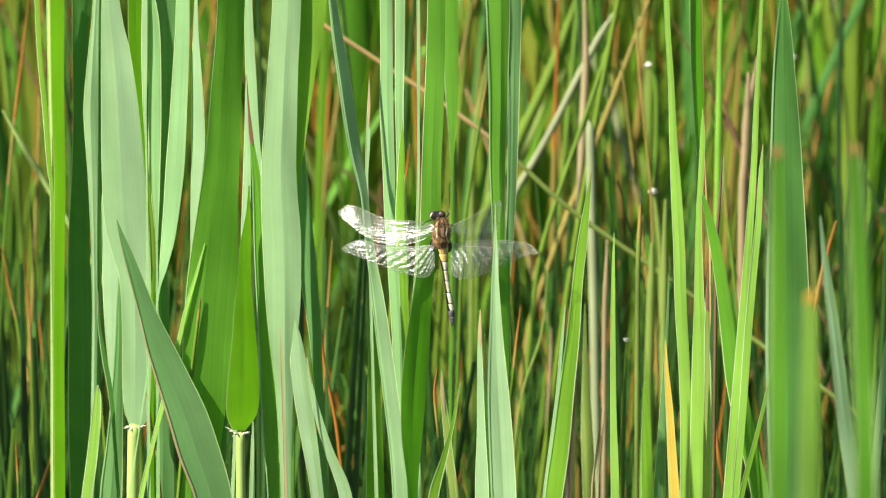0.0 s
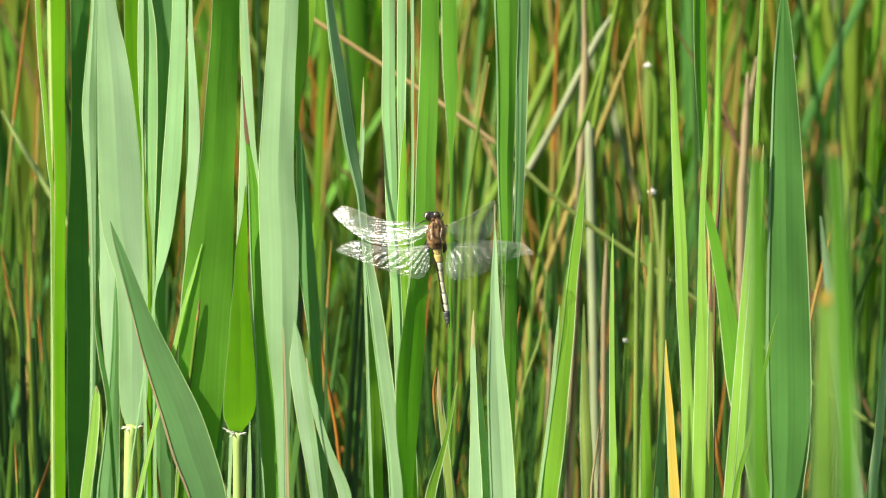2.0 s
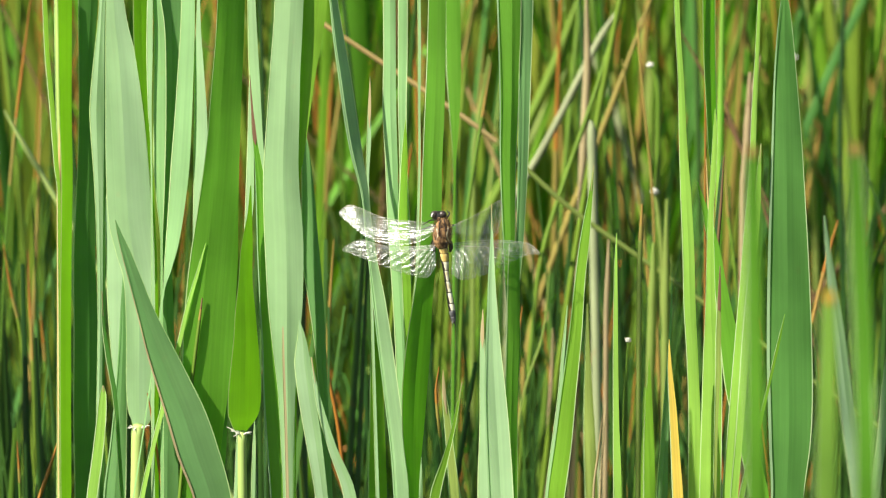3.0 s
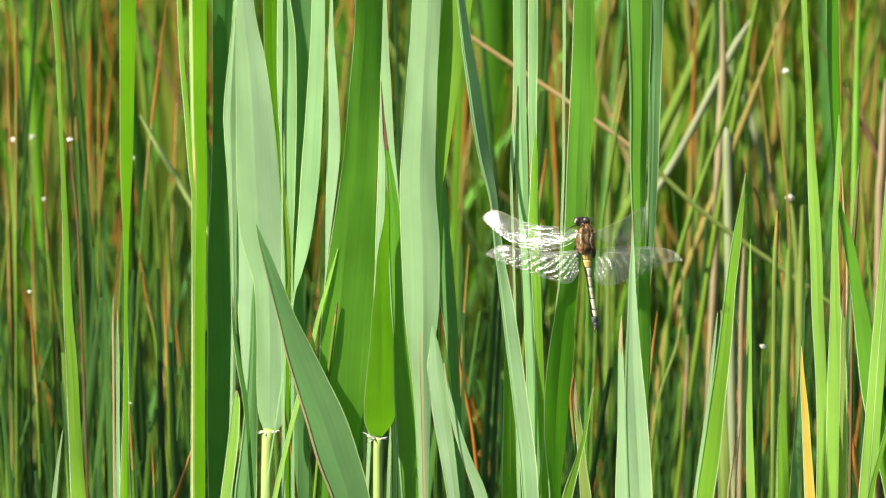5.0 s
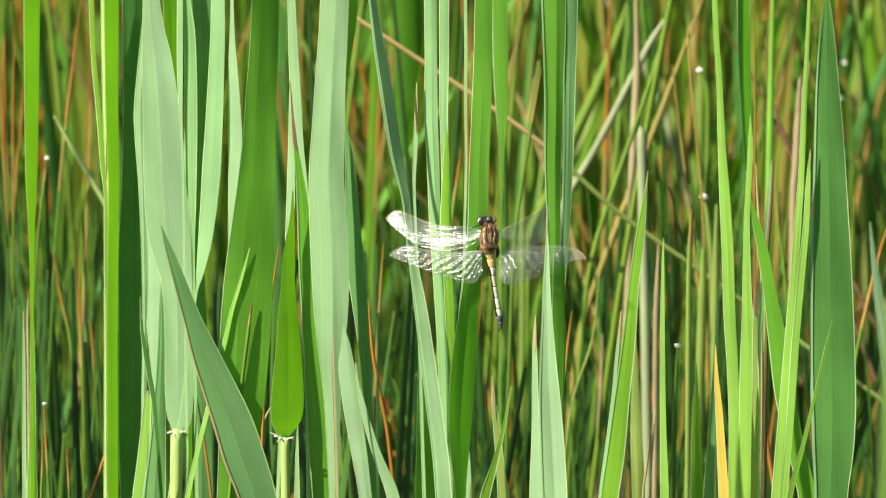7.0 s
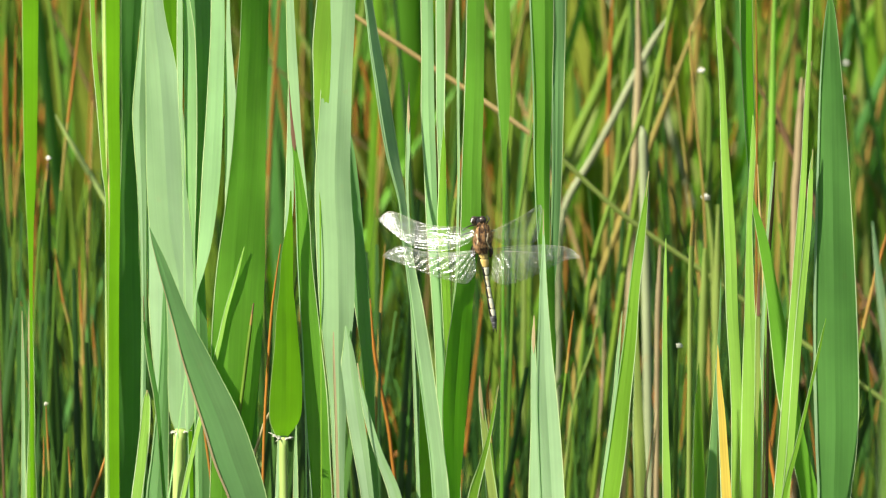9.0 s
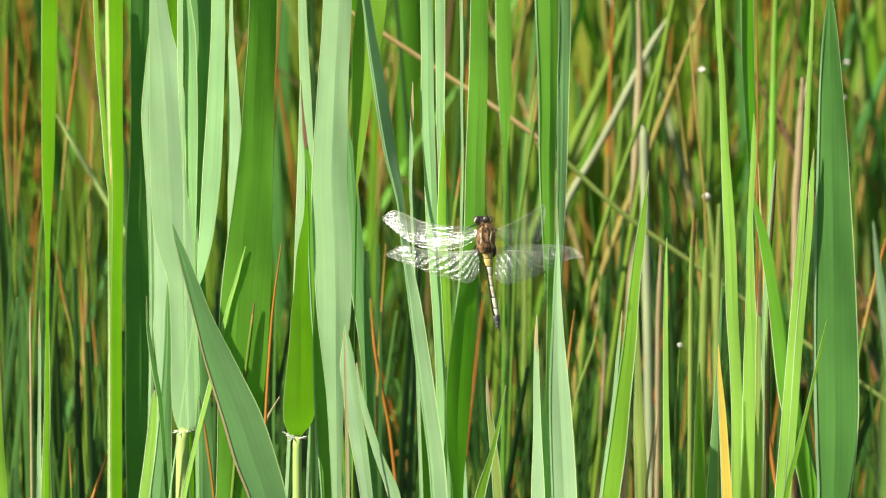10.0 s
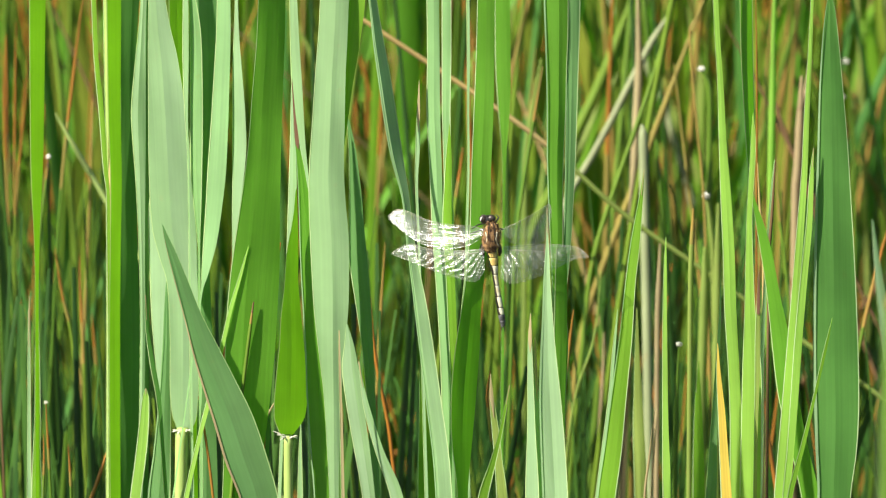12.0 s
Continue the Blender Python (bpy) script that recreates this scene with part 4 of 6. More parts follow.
blade('thin pale upright stalk by the shoot', GLAUC, -0.040, [(-0.0472, 0, 0.00154), (-0.0464, 0.28, 0.00198), (-0.0451, 0.4873, 0.00143), (-0.045, 0.5022, 0.00089), (-0.0448, 0.5117, 0.00018)], 0, -24, sway_b)
blade('olive blade standing behind the slanting one', LIME, -0.0300, [(-0.0033, 0, 0.00401), (-0.004, 0.3118, 0.00515), (-0.005, 0.4852, 0.00573), (-0.0052, 0.5075, 0.00464), (-0.0056, 0.5275, 0.00321), (-0.0059, 0.5411, 0.00107)], 4, 20, sway_r9)
blade("bright green blade behind the dragonfly's perch", FRESH, 0.120, [(0.0179, 0, 0.0015), (0.0184, 0.28, 0.0018), (0.02, 0.5462, 0.00075), (0.0202, 0.567, 0.00112), (0.0202, 0.5841, 0.00354), (0.0199, 0.5992, 0.00485), (0.0195, 0.6256, 0.00484), (0.0183, 0.7053, 0.00436), (0.0173, 0.7706, 0.0003)], 4, -16, sway_r9)
blade("cut-off green stalk below the dragonfly's wing", FRESH, -0.086, [(0.0328, 0, 0.00221), (0.0338, 0.28, 0.00284), (0.0356, 0.4968, 0.00316), (0.036, 0.5294, 0.00368), (0.0364, 0.5472, 0.00385), (0.0366, 0.565, 0.00367), (0.0367, 0.576, 0.00314)], 6, 22, sway_l28)
blade('brownish olive stalk among rushes', OLIVE, 0.100, [(0.0747, 0, 0.00288), (0.0709, 0.28, 0.0037), (0.0655, 0.4583, 0.00411), (0.0646, 0.4816, 0.00354), (0.0641, 0.5024, 0.00186), (0.0638, 0.5223, 0.00037)], 4, -6, sway_r9)
blade('yellow-green blade low among the rushes', LIME, 0.060, [(0.0869, 0, 0.00245), (0.0856, 0.28, 0.00315), (0.0836, 0.4666, 0.0035), (0.0833, 0.4858, 0.00313), (0.0832, 0.5008, 0.00166), (0.0832, 0.512, 0.00018)], 4, -16, sway_r9)
blade('pale green blade tapering low among the rushes', LIME, 0.0500, [(0.0832, 0, 0.00257), (0.0832, 0.3, 0.00331), (0.0832, 0.4687, 0.00367), (0.0828, 0.484, 0.00294), (0.0824, 0.4953, 0.00165), (0.082, 0.5037, 0.00028)], 4, -16, sway_r9)
blade('dark narrow blade with a brown tip beside the reed', DEEP, -0.032, [(-0.0684, 0, 0.0015), (-0.0752, 0.28, 0.0018), (-0.0887, 0.5043, 0.00107), (-0.0899, 0.5188, 0.00143), (-0.0918, 0.5297, 0.00143), (-0.0933, 0.5406, 0.00089), (-0.0938, 0.5511, 0.00027)], 4, 4, sway_a, withered=0.008)
blade('soft green stalk with a yellow withered tip', SPRING, -0.95, [(0.0947, 0, 0.00311), (0.0947, 0.28, 0.004), (0.0947, 0.6776, 0.00445), (0.0947, 0.6952, 0.00407), (0.0948, 0.7053, 0.00357), (0.0949, 0.7153, 0.00308), (0.095, 0.7198, 0.00246), (0.0951, 0.7212, 0.00098)], 4, 10, sway_r14, withered=0.0035, tip=YELLOW, soft=True)
blade('pale slanting blade beside the broad one', GLAUC, 0.010, [(0.1278, 0, 0.00203), (0.1379, 0.28, 0.00261), (0.1543, 0.477, 0.0029), (0.1564, 0.4958, 0.00272), (0.1577, 0.5143, 0.00217), (0.1595, 0.5345, 0.00036)], 4, -14, sway_r8)
blade('fresh green stalk with an amber withered tip', FRESH, -0.97, [(0.0991, 0, 0.00286), (0.0991, 0.28, 0.00367), (0.0991, 0.6776, 0.00408), (0.0986, 0.6977, 0.00394), (0.0978, 0.7153, 0.00382), (0.0967, 0.7353, 0.00356), (0.0959, 0.7502, 0.00307), (0.0955, 0.7555, 0.00245), (0.0953, 0.7572, 0.00098)], 4, -6, sway_r15, withered=0.003, tip=AMBER, soft=True)
blade('fresh green stalk with a withered tip swaying before the others', FRESH, -0.95, [(0.0806, 0, 0.00259), (0.0806, 0.28, 0.00333), (0.0806, 0.6776, 0.0037), (0.0803, 0.7103, 0.00357), (0.08, 0.7328, 0.00332), (0.0798, 0.7453, 0.00295), (0.0797, 0.7515, 0.00233), (0.0796, 0.7532, 0.00098)], 4, -6, sway_r16, withered=0.003, tip=AMBER, soft=True)
blade('grey-green slanting blade near the edge', GLAUC, -0.350, [(0.1746, 0, 0.00302), (0.1633, 0.28, 0.00388), (0.1313, 0.5515, 0.00431), (0.1282, 0.5713, 0.00383), (0.1251, 0.5973, 0.00318), (0.1224, 0.6167, 0.00191), (0.1207, 0.6312, 0.00048)], 4, 10, sway_r8)
blade('bright green blade bent at its middle', LIME, -0.000, [(-0.1315, 0, 0.00329), (-0.1359, 0.28, 0.00423), (-0.1433, 0.479, 0.0047), (-0.1442, 0.4978, 0.00397), (-0.1451, 0.5217, 0.0036), (-0.1462, 0.5401, 0.00288), (-0.1468, 0.5638, 0.00198), (-0.1473, 0.5803, 0.00144), (-0.1483, 0.6039, 0.00108), (-0.149, 0.6293, 0.00179), (-0.15, 0.6438, 0.00215), (-0.1529, 0.7236, 0.00193), (-0.1553, 0.7888, 0.0003)], 6, -10, sway_x1)
blade('thin pale green upright blade', GLAUC, 0.010, [(-0.1762, 0, 0.00154), (-0.1668, 0.28, 0.00198), (-0.1515, 0.477, 0.00127), (-0.1503, 0.4884, 0.00091), (-0.1487, 0.4995, 0.00018)], 0, -20, sway_x1)

# a stalk close to the camera that swings to and fro
blade('fresh green stalk with an amber withered tip', FRESH, -0.97, [(0.0991, 0, 0.00286), (0.0991, 0.28, 0.00367), (0.0991, 0.6776, 0.00408), (0.0986, 0.6977, 0.00394), (0.0978, 0.7153, 0.00382), (0.0967, 0.7353, 0.00356), (0.0959, 0.7502, 0.00307), (0.0955, 0.7555, 0.00245), (0.0953, 0.7572, 0.00098)], 4, -6, sway_r15, withered=0.003, tip=AMBER, soft=True)

# ---- single rushes and straws behind ----
rush('dry tan reed straw leaning across the rushes', OLIVE, 0.33, [(0.7715, 0.0000), (0.0931, 0.4903), (0.0630, 0.5120), (0.0401, 0.5332), (0.0231, 0.5463), (-0.0058, 0.5659), (-0.0276, 0.5806), (-0.0445, 0.5926)], 0.00090, tip=STRAW, share=0.23)
rush('bleached broken straw on a bent green stem', RUSH, 0.50, [(0.0396, 0.0000), (0.0433, 0.4446), (0.0436, 0.4745), (0.0461, 0.4877), (0.0547, 0.5032), (0.0620, 0.5170), (0.0682, 0.5297), (0.0748, 0.5429), (0.0786, 0.5500), (0.0840, 0.5585)], 0.00136, tip=BLEACH, share=0.52)
rush('bleached pinkish dead stalk standing in the bed', PINK, 0.38, [(0.1247, 0.0000), (0.1261, 0.5129), (0.1269, 0.5252), (0.1274, 0.5396), (0.1279, 0.5559)], 0.00165)
rush('bleached pinkish dead stalk leaning in the bed', PINK, 0.45, [(0.1258, 0.0000), (0.1298, 0.5279), (0.1318, 0.5384), (0.1338, 0.5509)], 0.0011)
rush('dark reddish stem with a dry edge', BROWN, -0.02, [(0.1011, 0.0000), (0.1031, 0.5606), (0.1041, 0.5769), (0.1049, 0.5920)], 0.00055)
rush('thin curved tan stem', STRAW, 0.02, [(0.1050, 0.0000), (0.1027, 0.5534), (0.1015, 0.5699), (0.1007, 0.5841)], 0.00045)
rush('olive stem with an amber tip', OLIVE, 0.05, [(0.0795, 0.0000), (0.0805, 0.5387), (0.0810, 0.5535), (0.0813, 0.5624)], 0.0009, AMBER, 0.1)
rush('pinkish withered stalk in the bed', PINK, 0.25, [(0.0736, 0.0000), (0.0743, 0.4880), (0.0747, 0.5019), (0.0750, 0.5157)], 0.001)
rush('broad pale olive dead stalk in the bed', OLIVE, 0.30, [(0.0901, 0.0000), (0.0908, 0.4563), (0.0911, 0.4725), (0.0915, 0.4926), (0.0916, 0.5077)], 0.00175)
rush('cream sunlit dead stalk behind the reed blades', STRAW, 0.01, [(-0.1072, 0.0000), (-0.1059, 0.5765), (-0.1053, 0.5893), (-0.1046, 0.6094), (-0.1043, 0.6258), (-0.1037, 0.6404)], 0.0009)
rush('bleached upright dead reed stalk', PINK, 0.42, [(0.0520, 0.0000), (0.0696, 0.5270), (0.0707, 0.5510), (0.0702, 0.5789)], 0.00154)
rush('pale green reed stalk with a dry lower joint', BLEACH, 0.34, [(0.0799, 0.0000), (0.0728, 0.4541), (0.0721, 0.4868), (0.0714, 0.5173), (0.0709, 0.5396), (0.0705, 0.5426)], 0.00180)
rush('dull olive lower joint of a reed stalk', OLIVE, 0.35, [(0.0749, 0.0000), (0.0738, 0.4066), (0.0737, 0.4317), (0.0731, 0.4532)], 0.00161)
rush('pinkish brown dry stalk deep in the rushes', PINK, 0.90, [(0.0923, 0.0000), (0.0890, 0.3697), (0.0886, 0.3959), (0.0878, 0.4362)], 0.00105)
rush('withered pink-brown leaf remnant', PINK, 0.40, [(0.0417, 0.0000), (0.0569, 0.4196), (0.0578, 0.4384), (0.0582, 0.4571)], 0.0008)
rush('pale soft green stalk', SPRING, 0.90, [(0.1016, 0.0000), (0.1336, 0.4657), (0.1357, 0.4881), (0.1368, 0.5058)], 0.00187)
rush('pale soft green stalk', SPRING, 0.90, [(0.1219, 0.0000), (0.1403, 0.4243), (0.1422, 0.4551), (0.1425, 0.4834)], 0.00140)
rush('broad soft green blade deep in the rushes', FRESH, 1.30, [(0.0963, 0.0000), (0.1111, 0.3759), (0.1130, 0.4098), (0.1139, 0.4449)], 0.00387)
rush('broad soft green blade deep in the rushes', FRESH, 1.20, [(0.1669, 0.0000), (0.1845, 0.3800), (0.1872, 0.4208), (0.1882, 0.4601)], 0.00302)
rush('broad soft green blade deep in the rushes', LIME, 1.30, [(0.1262, 0.0000), (0.1343, 0.3681), (0.1356, 0.4098), (0.1349, 0.4449)], 0.00284)
rush('pale soft green stalk with a blunt top', SPRING, 0.90, [(0.1034, 0.0000), (0.0916, 0.4125), (0.0908, 0.4314), (0.0905, 0.4414)], 0.00199)
rush('grey-brown dead stalk deep in the rushes', STRAW, 1.20, [(0.1491, 0.0000), (0.1297, 0.3902), (0.1280, 0.4131), (0.1269, 0.4322)], 0.00164)
rush('olive-brown stalk deep in the rushes', AMBER, 0.80, [(0.0846, 0.0000), (0.1336, 0.4670), (0.1371, 0.4900), (0.1383, 0.5210)], 0.00137)
rush('brown rush stem leaning over', BROWN, 0.50, [(0.3203, 0.0000), (0.1322, 0.5000), (0.1258, 0.5170), (0.1209, 0.5318)], 0.00084)
rush('green stalk with a white fluffy top', RUSH, 0.70, [(0.1707, 0.0000), (0.1583, 0.4387), (0.1572, 0.4657), (0.1562, 0.4931)], 0.00089, bead=0.0011)
rush('green stalk with a white fluffy top', RUSH, 0.70, [(0.1695, 0.0000), (0.1621, 0.4387), (0.1611, 0.4792), (0.1583, 0.5068)], 0.00089, bead=0.0009)
rush('pale green stalk low in the bed', SPRING, 0.60, [(0.1123, 0.0000), (0.1003, 0.4083), (0.0996, 0.4259), (0.0984, 0.4544)], 0.00119)
rush('pale green stalk low in the bed', LIME, 0.30, [(0.0788, 0.0000), (0.0886, 0.4169), (0.0893, 0.4376), (0.0891, 0.4558)], 0.00138)
rush('amber rush stem leaning over', AMBER, 0.50, [(0.0047, 0.0000), (0.0496, 0.4275), (0.0527, 0.4446), (0.0579, 0.4617), (0.0824, 0.5276), (0.0965, 0.5667)], 0.00126)
rush('dark green rush stem leaning over', RUSH, 0.40, [(0.0086, 0.0000), (0.0512, 0.4633), (0.0542, 0.4861), (0.0613, 0.5099), (0.0744, 0.5481), (0.0838, 0.5820)], 0.00092)
rush('thin brown rush stem with a pale tip', AMBER, 0.30, [(0.1088, 0.0000), (0.0926, 0.4941), (0.0911, 0.5273), (0.0884, 0.5543), (0.0863, 0.5823), (0.0882, 0.5863)], 0.00049)
rush('green stalk with a white fluffy top', RUSH, 0.40, [(0.0936, 0.0000), (0.0962, 0.4965), (0.0964, 0.5295), (0.0959, 0.5460), (0.0932, 0.5518)], 0.00112, bead=0.0010)
rush('green rush stem with a white tip', RUSH, 0.10, [(0.0725, 0.0000), (0.0769, 0.4583), (0.0773, 0.4892), (0.0780, 0.5087)], 0.00084, bead=0.0009)
rush('olive rush stalk with a white bead at its tip', OLIVE, 0.34, [(0.1010, 0.0000), (0.0970, 0.4087), (0.0957, 0.4970), (0.0940, 0.5132), (0.0928, 0.5187)], 0.00100, bead=0.0012)
rush('rush stem with a brown tip', RUSH, 0.50, [(0.0766, 0.0000), (0.0912, 0.4360), (0.0927, 0.4681), (0.0935, 0.4834)], 0.00084, tip=AMBER, share=0.05)
rush('rush stem with a bright orange tip', RUSH, 0.30, [(0.0986, 0.0000), (0.1430, 0.4538), (0.1458, 0.4740), (0.1525, 0.5042), (0.1558, 0.5162)], 0.00069, tip=RUST, share=0.16)
rush('thin brown rush stem with a white tip', RUSH, 0.30, [(-0.1641, 0.0000), (-0.1435, 0.4740), (-0.1412, 0.5102), (-0.1391, 0.5283), (-0.1380, 0.5381)], 0.00059, tip=BROWN, share=0.05, bead=0.0008)
rush('slender amber-tipped rush stem', RUSH, 0.35, [(-0.1655, 0.0000), (-0.1374, 0.4972), (-0.1347, 0.5298), (-0.1313, 0.5582), (-0.1273, 0.5896)], 0.00060, tip=RUST, share=0.20)
rush('rush stem with an orange tip', RUSH, 0.40, [(-0.1552, 0.0000), (-0.1547, 0.4861), (-0.1547, 0.5172), (-0.1542, 0.5481), (-0.1536, 0.5697)], 0.00046, tip=RUST, share=0.23)
rush('rush stem with an orange tip', RUSH, 0.42, [(-0.1762, 0.0000), (-0.1556, 0.4825), (-0.1540, 0.5096), (-0.1511, 0.5386), (-0.1499, 0.5552)], 0.00051, tip=RUST, share=0.23)
rush('rush stem with an orange tip', RUSH, 0.45, [(-0.1475, 0.0000), (-0.1580, 0.4771), (-0.1590, 0.5086), (-0.1596, 0.5358), (-0.1590, 0.5587)], 0.00062, tip=RUST, share=0.23)
rush('rush stem with a rust-red tip', RUSH, 0.30, [(-0.0898, 0.0000), (-0.1277, 0.4578), (-0.1303, 0.4800), (-0.1330, 0.4921), (-0.1355, 0.5086)], 0.00054, tip=RUST, share=0.15)
rush('rush stem with a rust-red tip', RUSH, 0.30, [(-0.1192, 0.0000), (-0.1254, 0.4437), (-0.1259, 0.4659), (-0.1269, 0.4901), (-0.1272, 0.5046)], 0.00054, tip=RUST, share=0.17)
rush('rush stem with a rust-red tip', RUSH, 0.36, [(-0.1028, 0.0000), (-0.1236, 0.4420), (-0.1247, 0.4585), (-0.1258, 0.4708)], 0.00050, tip=RUST, share=0.14)
rush('bleached straw slanting between the rushes', PALE, 0.32, [(0.1790, 0.0000), (-0.1177, 0.5157), (-0.1299, 0.5369), (-0.1366, 0.5490)], 0.00100)
rush('amber rush stem with a fine tip', RUSH, 0.20, [(-0.0359, 0.0000), (-0.0239, 0.4376), (-0.0221, 0.4832), (-0.0207, 0.5086), (-0.0196, 0.5258)], 0.00058, tip=AMBER, share=0.23)
rush('rush stem with an orange tip', RUSH, 0.12, [(0.0036, 0.0000), (0.0387, 0.4776), (0.0409, 0.4986), (0.0421, 0.5100), (0.0432, 0.5196)], 0.00056, tip=RUST, share=0.18)
rush('thin grey-green dry straw', OLIVE, 0.30, [(-0.0023, 0.0000), (0.0439, 0.4396), (0.0468, 0.4578), (0.0527, 0.4760), (0.0552, 0.5002)], 0.00049)
rush('brown withered stem among blades', RUST, 0.08, [(0.1584, 0.0000), (0.1098, 0.4625), (0.1071, 0.4799), (0.1052, 0.4969)], 0.00083)
rush('thin stem with pink tip', PINK, 0.10, [(0.0510, 0.0000), (0.0689, 0.4583), (0.0698, 0.4740), (0.0708, 0.4876)], 0.00037)
rush('rush stem with an orange tip', RUSH, 0.20, [(0.0616, 0.0000), (0.0833, 0.4376), (0.0840, 0.4479), (0.0849, 0.4581)], 0.00048, tip=RUST, share=0.14)
rush('brown withered stem leaning over', RUST, 0.02, [(-0.2773, 0.0000), (-0.1131, 0.4749), (-0.1098, 0.4845), (-0.1070, 0.4934)], 0.00063)
rush('thin rush stem with a white-capped brown tip', RUSH, 0.10, [(-0.1146, 0.0000), (-0.1294, 0.4583), (-0.1302, 0.4759), (-0.1308, 0.4914)], 0.00051, tip=RUST, share=0.14, bead=0.0006)
rush('dark brown rush stem with a white tip', BROWN, 0.20, [(-0.1370, 0.0000), (-0.1512, 0.5164), (-0.1522, 0.5406), (-0.1536, 0.5534), (-0.1543, 0.5641)], 0.00048, bead=0.0008)
rush('thin orange rush stem turning green below', RUSH, 0.30, [(-0.1802, 0.0000), (-0.1784, 0.5142), (-0.1781, 0.5603), (-0.1782, 0.5743), (-0.1782, 0.5972)], 0.00049, tip=RUST, share=0.23)
rush('rush stem with a white bead at its tip', RUSH, 0.30, [(-0.1728, 0.0000), (-0.1793, 0.5002), (-0.1798, 0.5283), (-0.1798, 0.5443)], 0.00059, bead=0.0008)
rush('pale rush stem with a white bead', OLIVE, 0.50, [(-0.1823, 0.0000), (-0.1838, 0.4638), (-0.1840, 0.4936), (-0.1840, 0.5106)], 0.00063, bead=0.0008)
rush('rush stem with a brown tip and pale bead', RUSH, 0.30, [(-0.1512, 0.0000), (-0.1672, 0.4821), (-0.1685, 0.5102), (-0.1694, 0.5227)], 0.00059, tip=BROWN, share=0.11, bead=0.0006)
rush('orange-brown rush stem with a white tip', RUSH, 0.20, [(-0.1580, 0.0000), (-0.1657, 0.4376), (-0.1666, 0.4714), (-0.1679, 0.4930), (-0.1689, 0.5100)], 0.00062, tip=RUST, share=0.18, bead=0.0006)
rush('orange rush stem deep in the bed', AMBER, 0.40, [(-0.1821, 0.0000), (-0.1863, 0.4861), (-0.1865, 0.5048), (-0.1870, 0.5176)], 0.00071)
rush('soft broad green stalk deep in the bed', LIME, 0.90, [(-0.1813, 0.0000), (-0.2020, 0.4433), (-0.2041, 0.4740), (-0.2050, 0.5058)], 0.00281)
rush('withered pink-tipped stem behind a thin blade', PINK, 0.06, [(-0.1328, 0.0000), (-0.1344, 0.5083), (-0.1345, 0.5233), (-0.1344, 0.5332)], 0.00046)
rush('thin rush stem with a brown tip', RUSH, 0.05, [(-0.1452, 0.0000), (-0.1304, 0.4687), (-0.1300, 0.4784), (-0.1301, 0.4878)], 0.00046, tip=RUST, share=0.14)
rush('thin rush stem with a brown tip', RUSH, 0.08, [(-0.1098, 0.0000), (-0.1226, 0.4625), (-0.1229, 0.4704), (-0.1234, 0.4780)], 0.00046, tip=RUST, share=0.18)
rush('dark green rush with a cut brown tip', RUSH, -0.0674, [(-0.1098, 0.0000), (-0.0645, 0.5126), (-0.0626, 0.5270), (-0.0601, 0.5468), (-0.0590, 0.5555)], 0.00062, tip=BROWN, share=0.05)
rush('rust-coloured withered leaf stalk', PINK, -0.04, [(-0.2253, 0.0000), (-0.0585, 0.5051), (-0.0558, 0.5132), (-0.0517, 0.5205)], 0.00053)
rush('slender amber-tipped rush stem', RUSH, 0.30, [(0.0081, 0.0000), (0.0240, 0.4740), (0.0259, 0.5142), (0.0308, 0.5483), (0.0347, 0.5723)], 0.00069, tip=AMBER, share=0.05)
rush('rush stem with an amber tip', RUSH, 0.30, [(0.1635, 0.0000), (0.1199, 0.5002), (0.1174, 0.5203), (0.1165, 0.5393)], 0.00059, tip=AMBER, share=0.11)
rush('brown rush stem leaning over', BROWN, 0.50, [(0.3819, 0.0000), (0.1311, 0.5021), (0.1142, 0.5361), (0.1047, 0.5530)], 0.00063)
rush('slender amber-tipped rush stem', RUSH, 0.30, [(-0.0470, 0.0000), (0.0036, 0.5142), (0.0055, 0.5283), (0.0071, 0.5403)], 0.00069, tip=RUST, share=0.14)
rush('rust-coloured stem beside a blade', RUST, 0.10, [(0.0326, 0.0000), (-0.0175, 0.4778), (-0.0216, 0.5006), (-0.0231, 0.5119), (-0.0240, 0.5252)], 0.00065)
rush('rush stem with a brown tip', RUSH, -0.02, [(0.0499, 0.0000), (0.0172, 0.4832), (0.0158, 0.4982), (0.0140, 0.5165), (0.0150, 0.5247)], 0.00054, tip=RUST, share=0.14)
rush('withered brown stem at the reed foot', RUST, -0.04, [(-0.0300, 0.0000), (-0.0724, 0.4873), (-0.0751, 0.5095), (-0.0769, 0.5204)], 0.00044)
rush('rush stem with a long amber tip', RUSH, 0.70, [(-0.0366, 0.0000), (-0.0262, 0.4387), (-0.0252, 0.4657), (-0.0234, 0.5016), (-0.0208, 0.5240)], 0.00067, tip=RUST, share=0.23)
rush('rush stem with a long amber tip', RUSH, 0.70, [(-0.0690, 0.0000), (-0.0248, 0.4590), (-0.0208, 0.4882), (-0.0175, 0.5128)], 0.00089, tip=AMBER, share=0.23)
rush('slender amber-tipped rush stem', RUSH, 0.60, [(-0.0103, 0.0000), (0.0233, 0.4916), (0.0250, 0.5091), (0.0282, 0.5265), (0.0314, 0.5439)], 0.00076, tip=AMBER, share=0.18)
rush('slender amber-tipped rush stem', RUSH, 0.60, [(0.0124, 0.0000), (0.0304, 0.4610), (0.0319, 0.4872), (0.0336, 0.5091), (0.0353, 0.5287)], 0.00065, tip=AMBER, share=0.18)
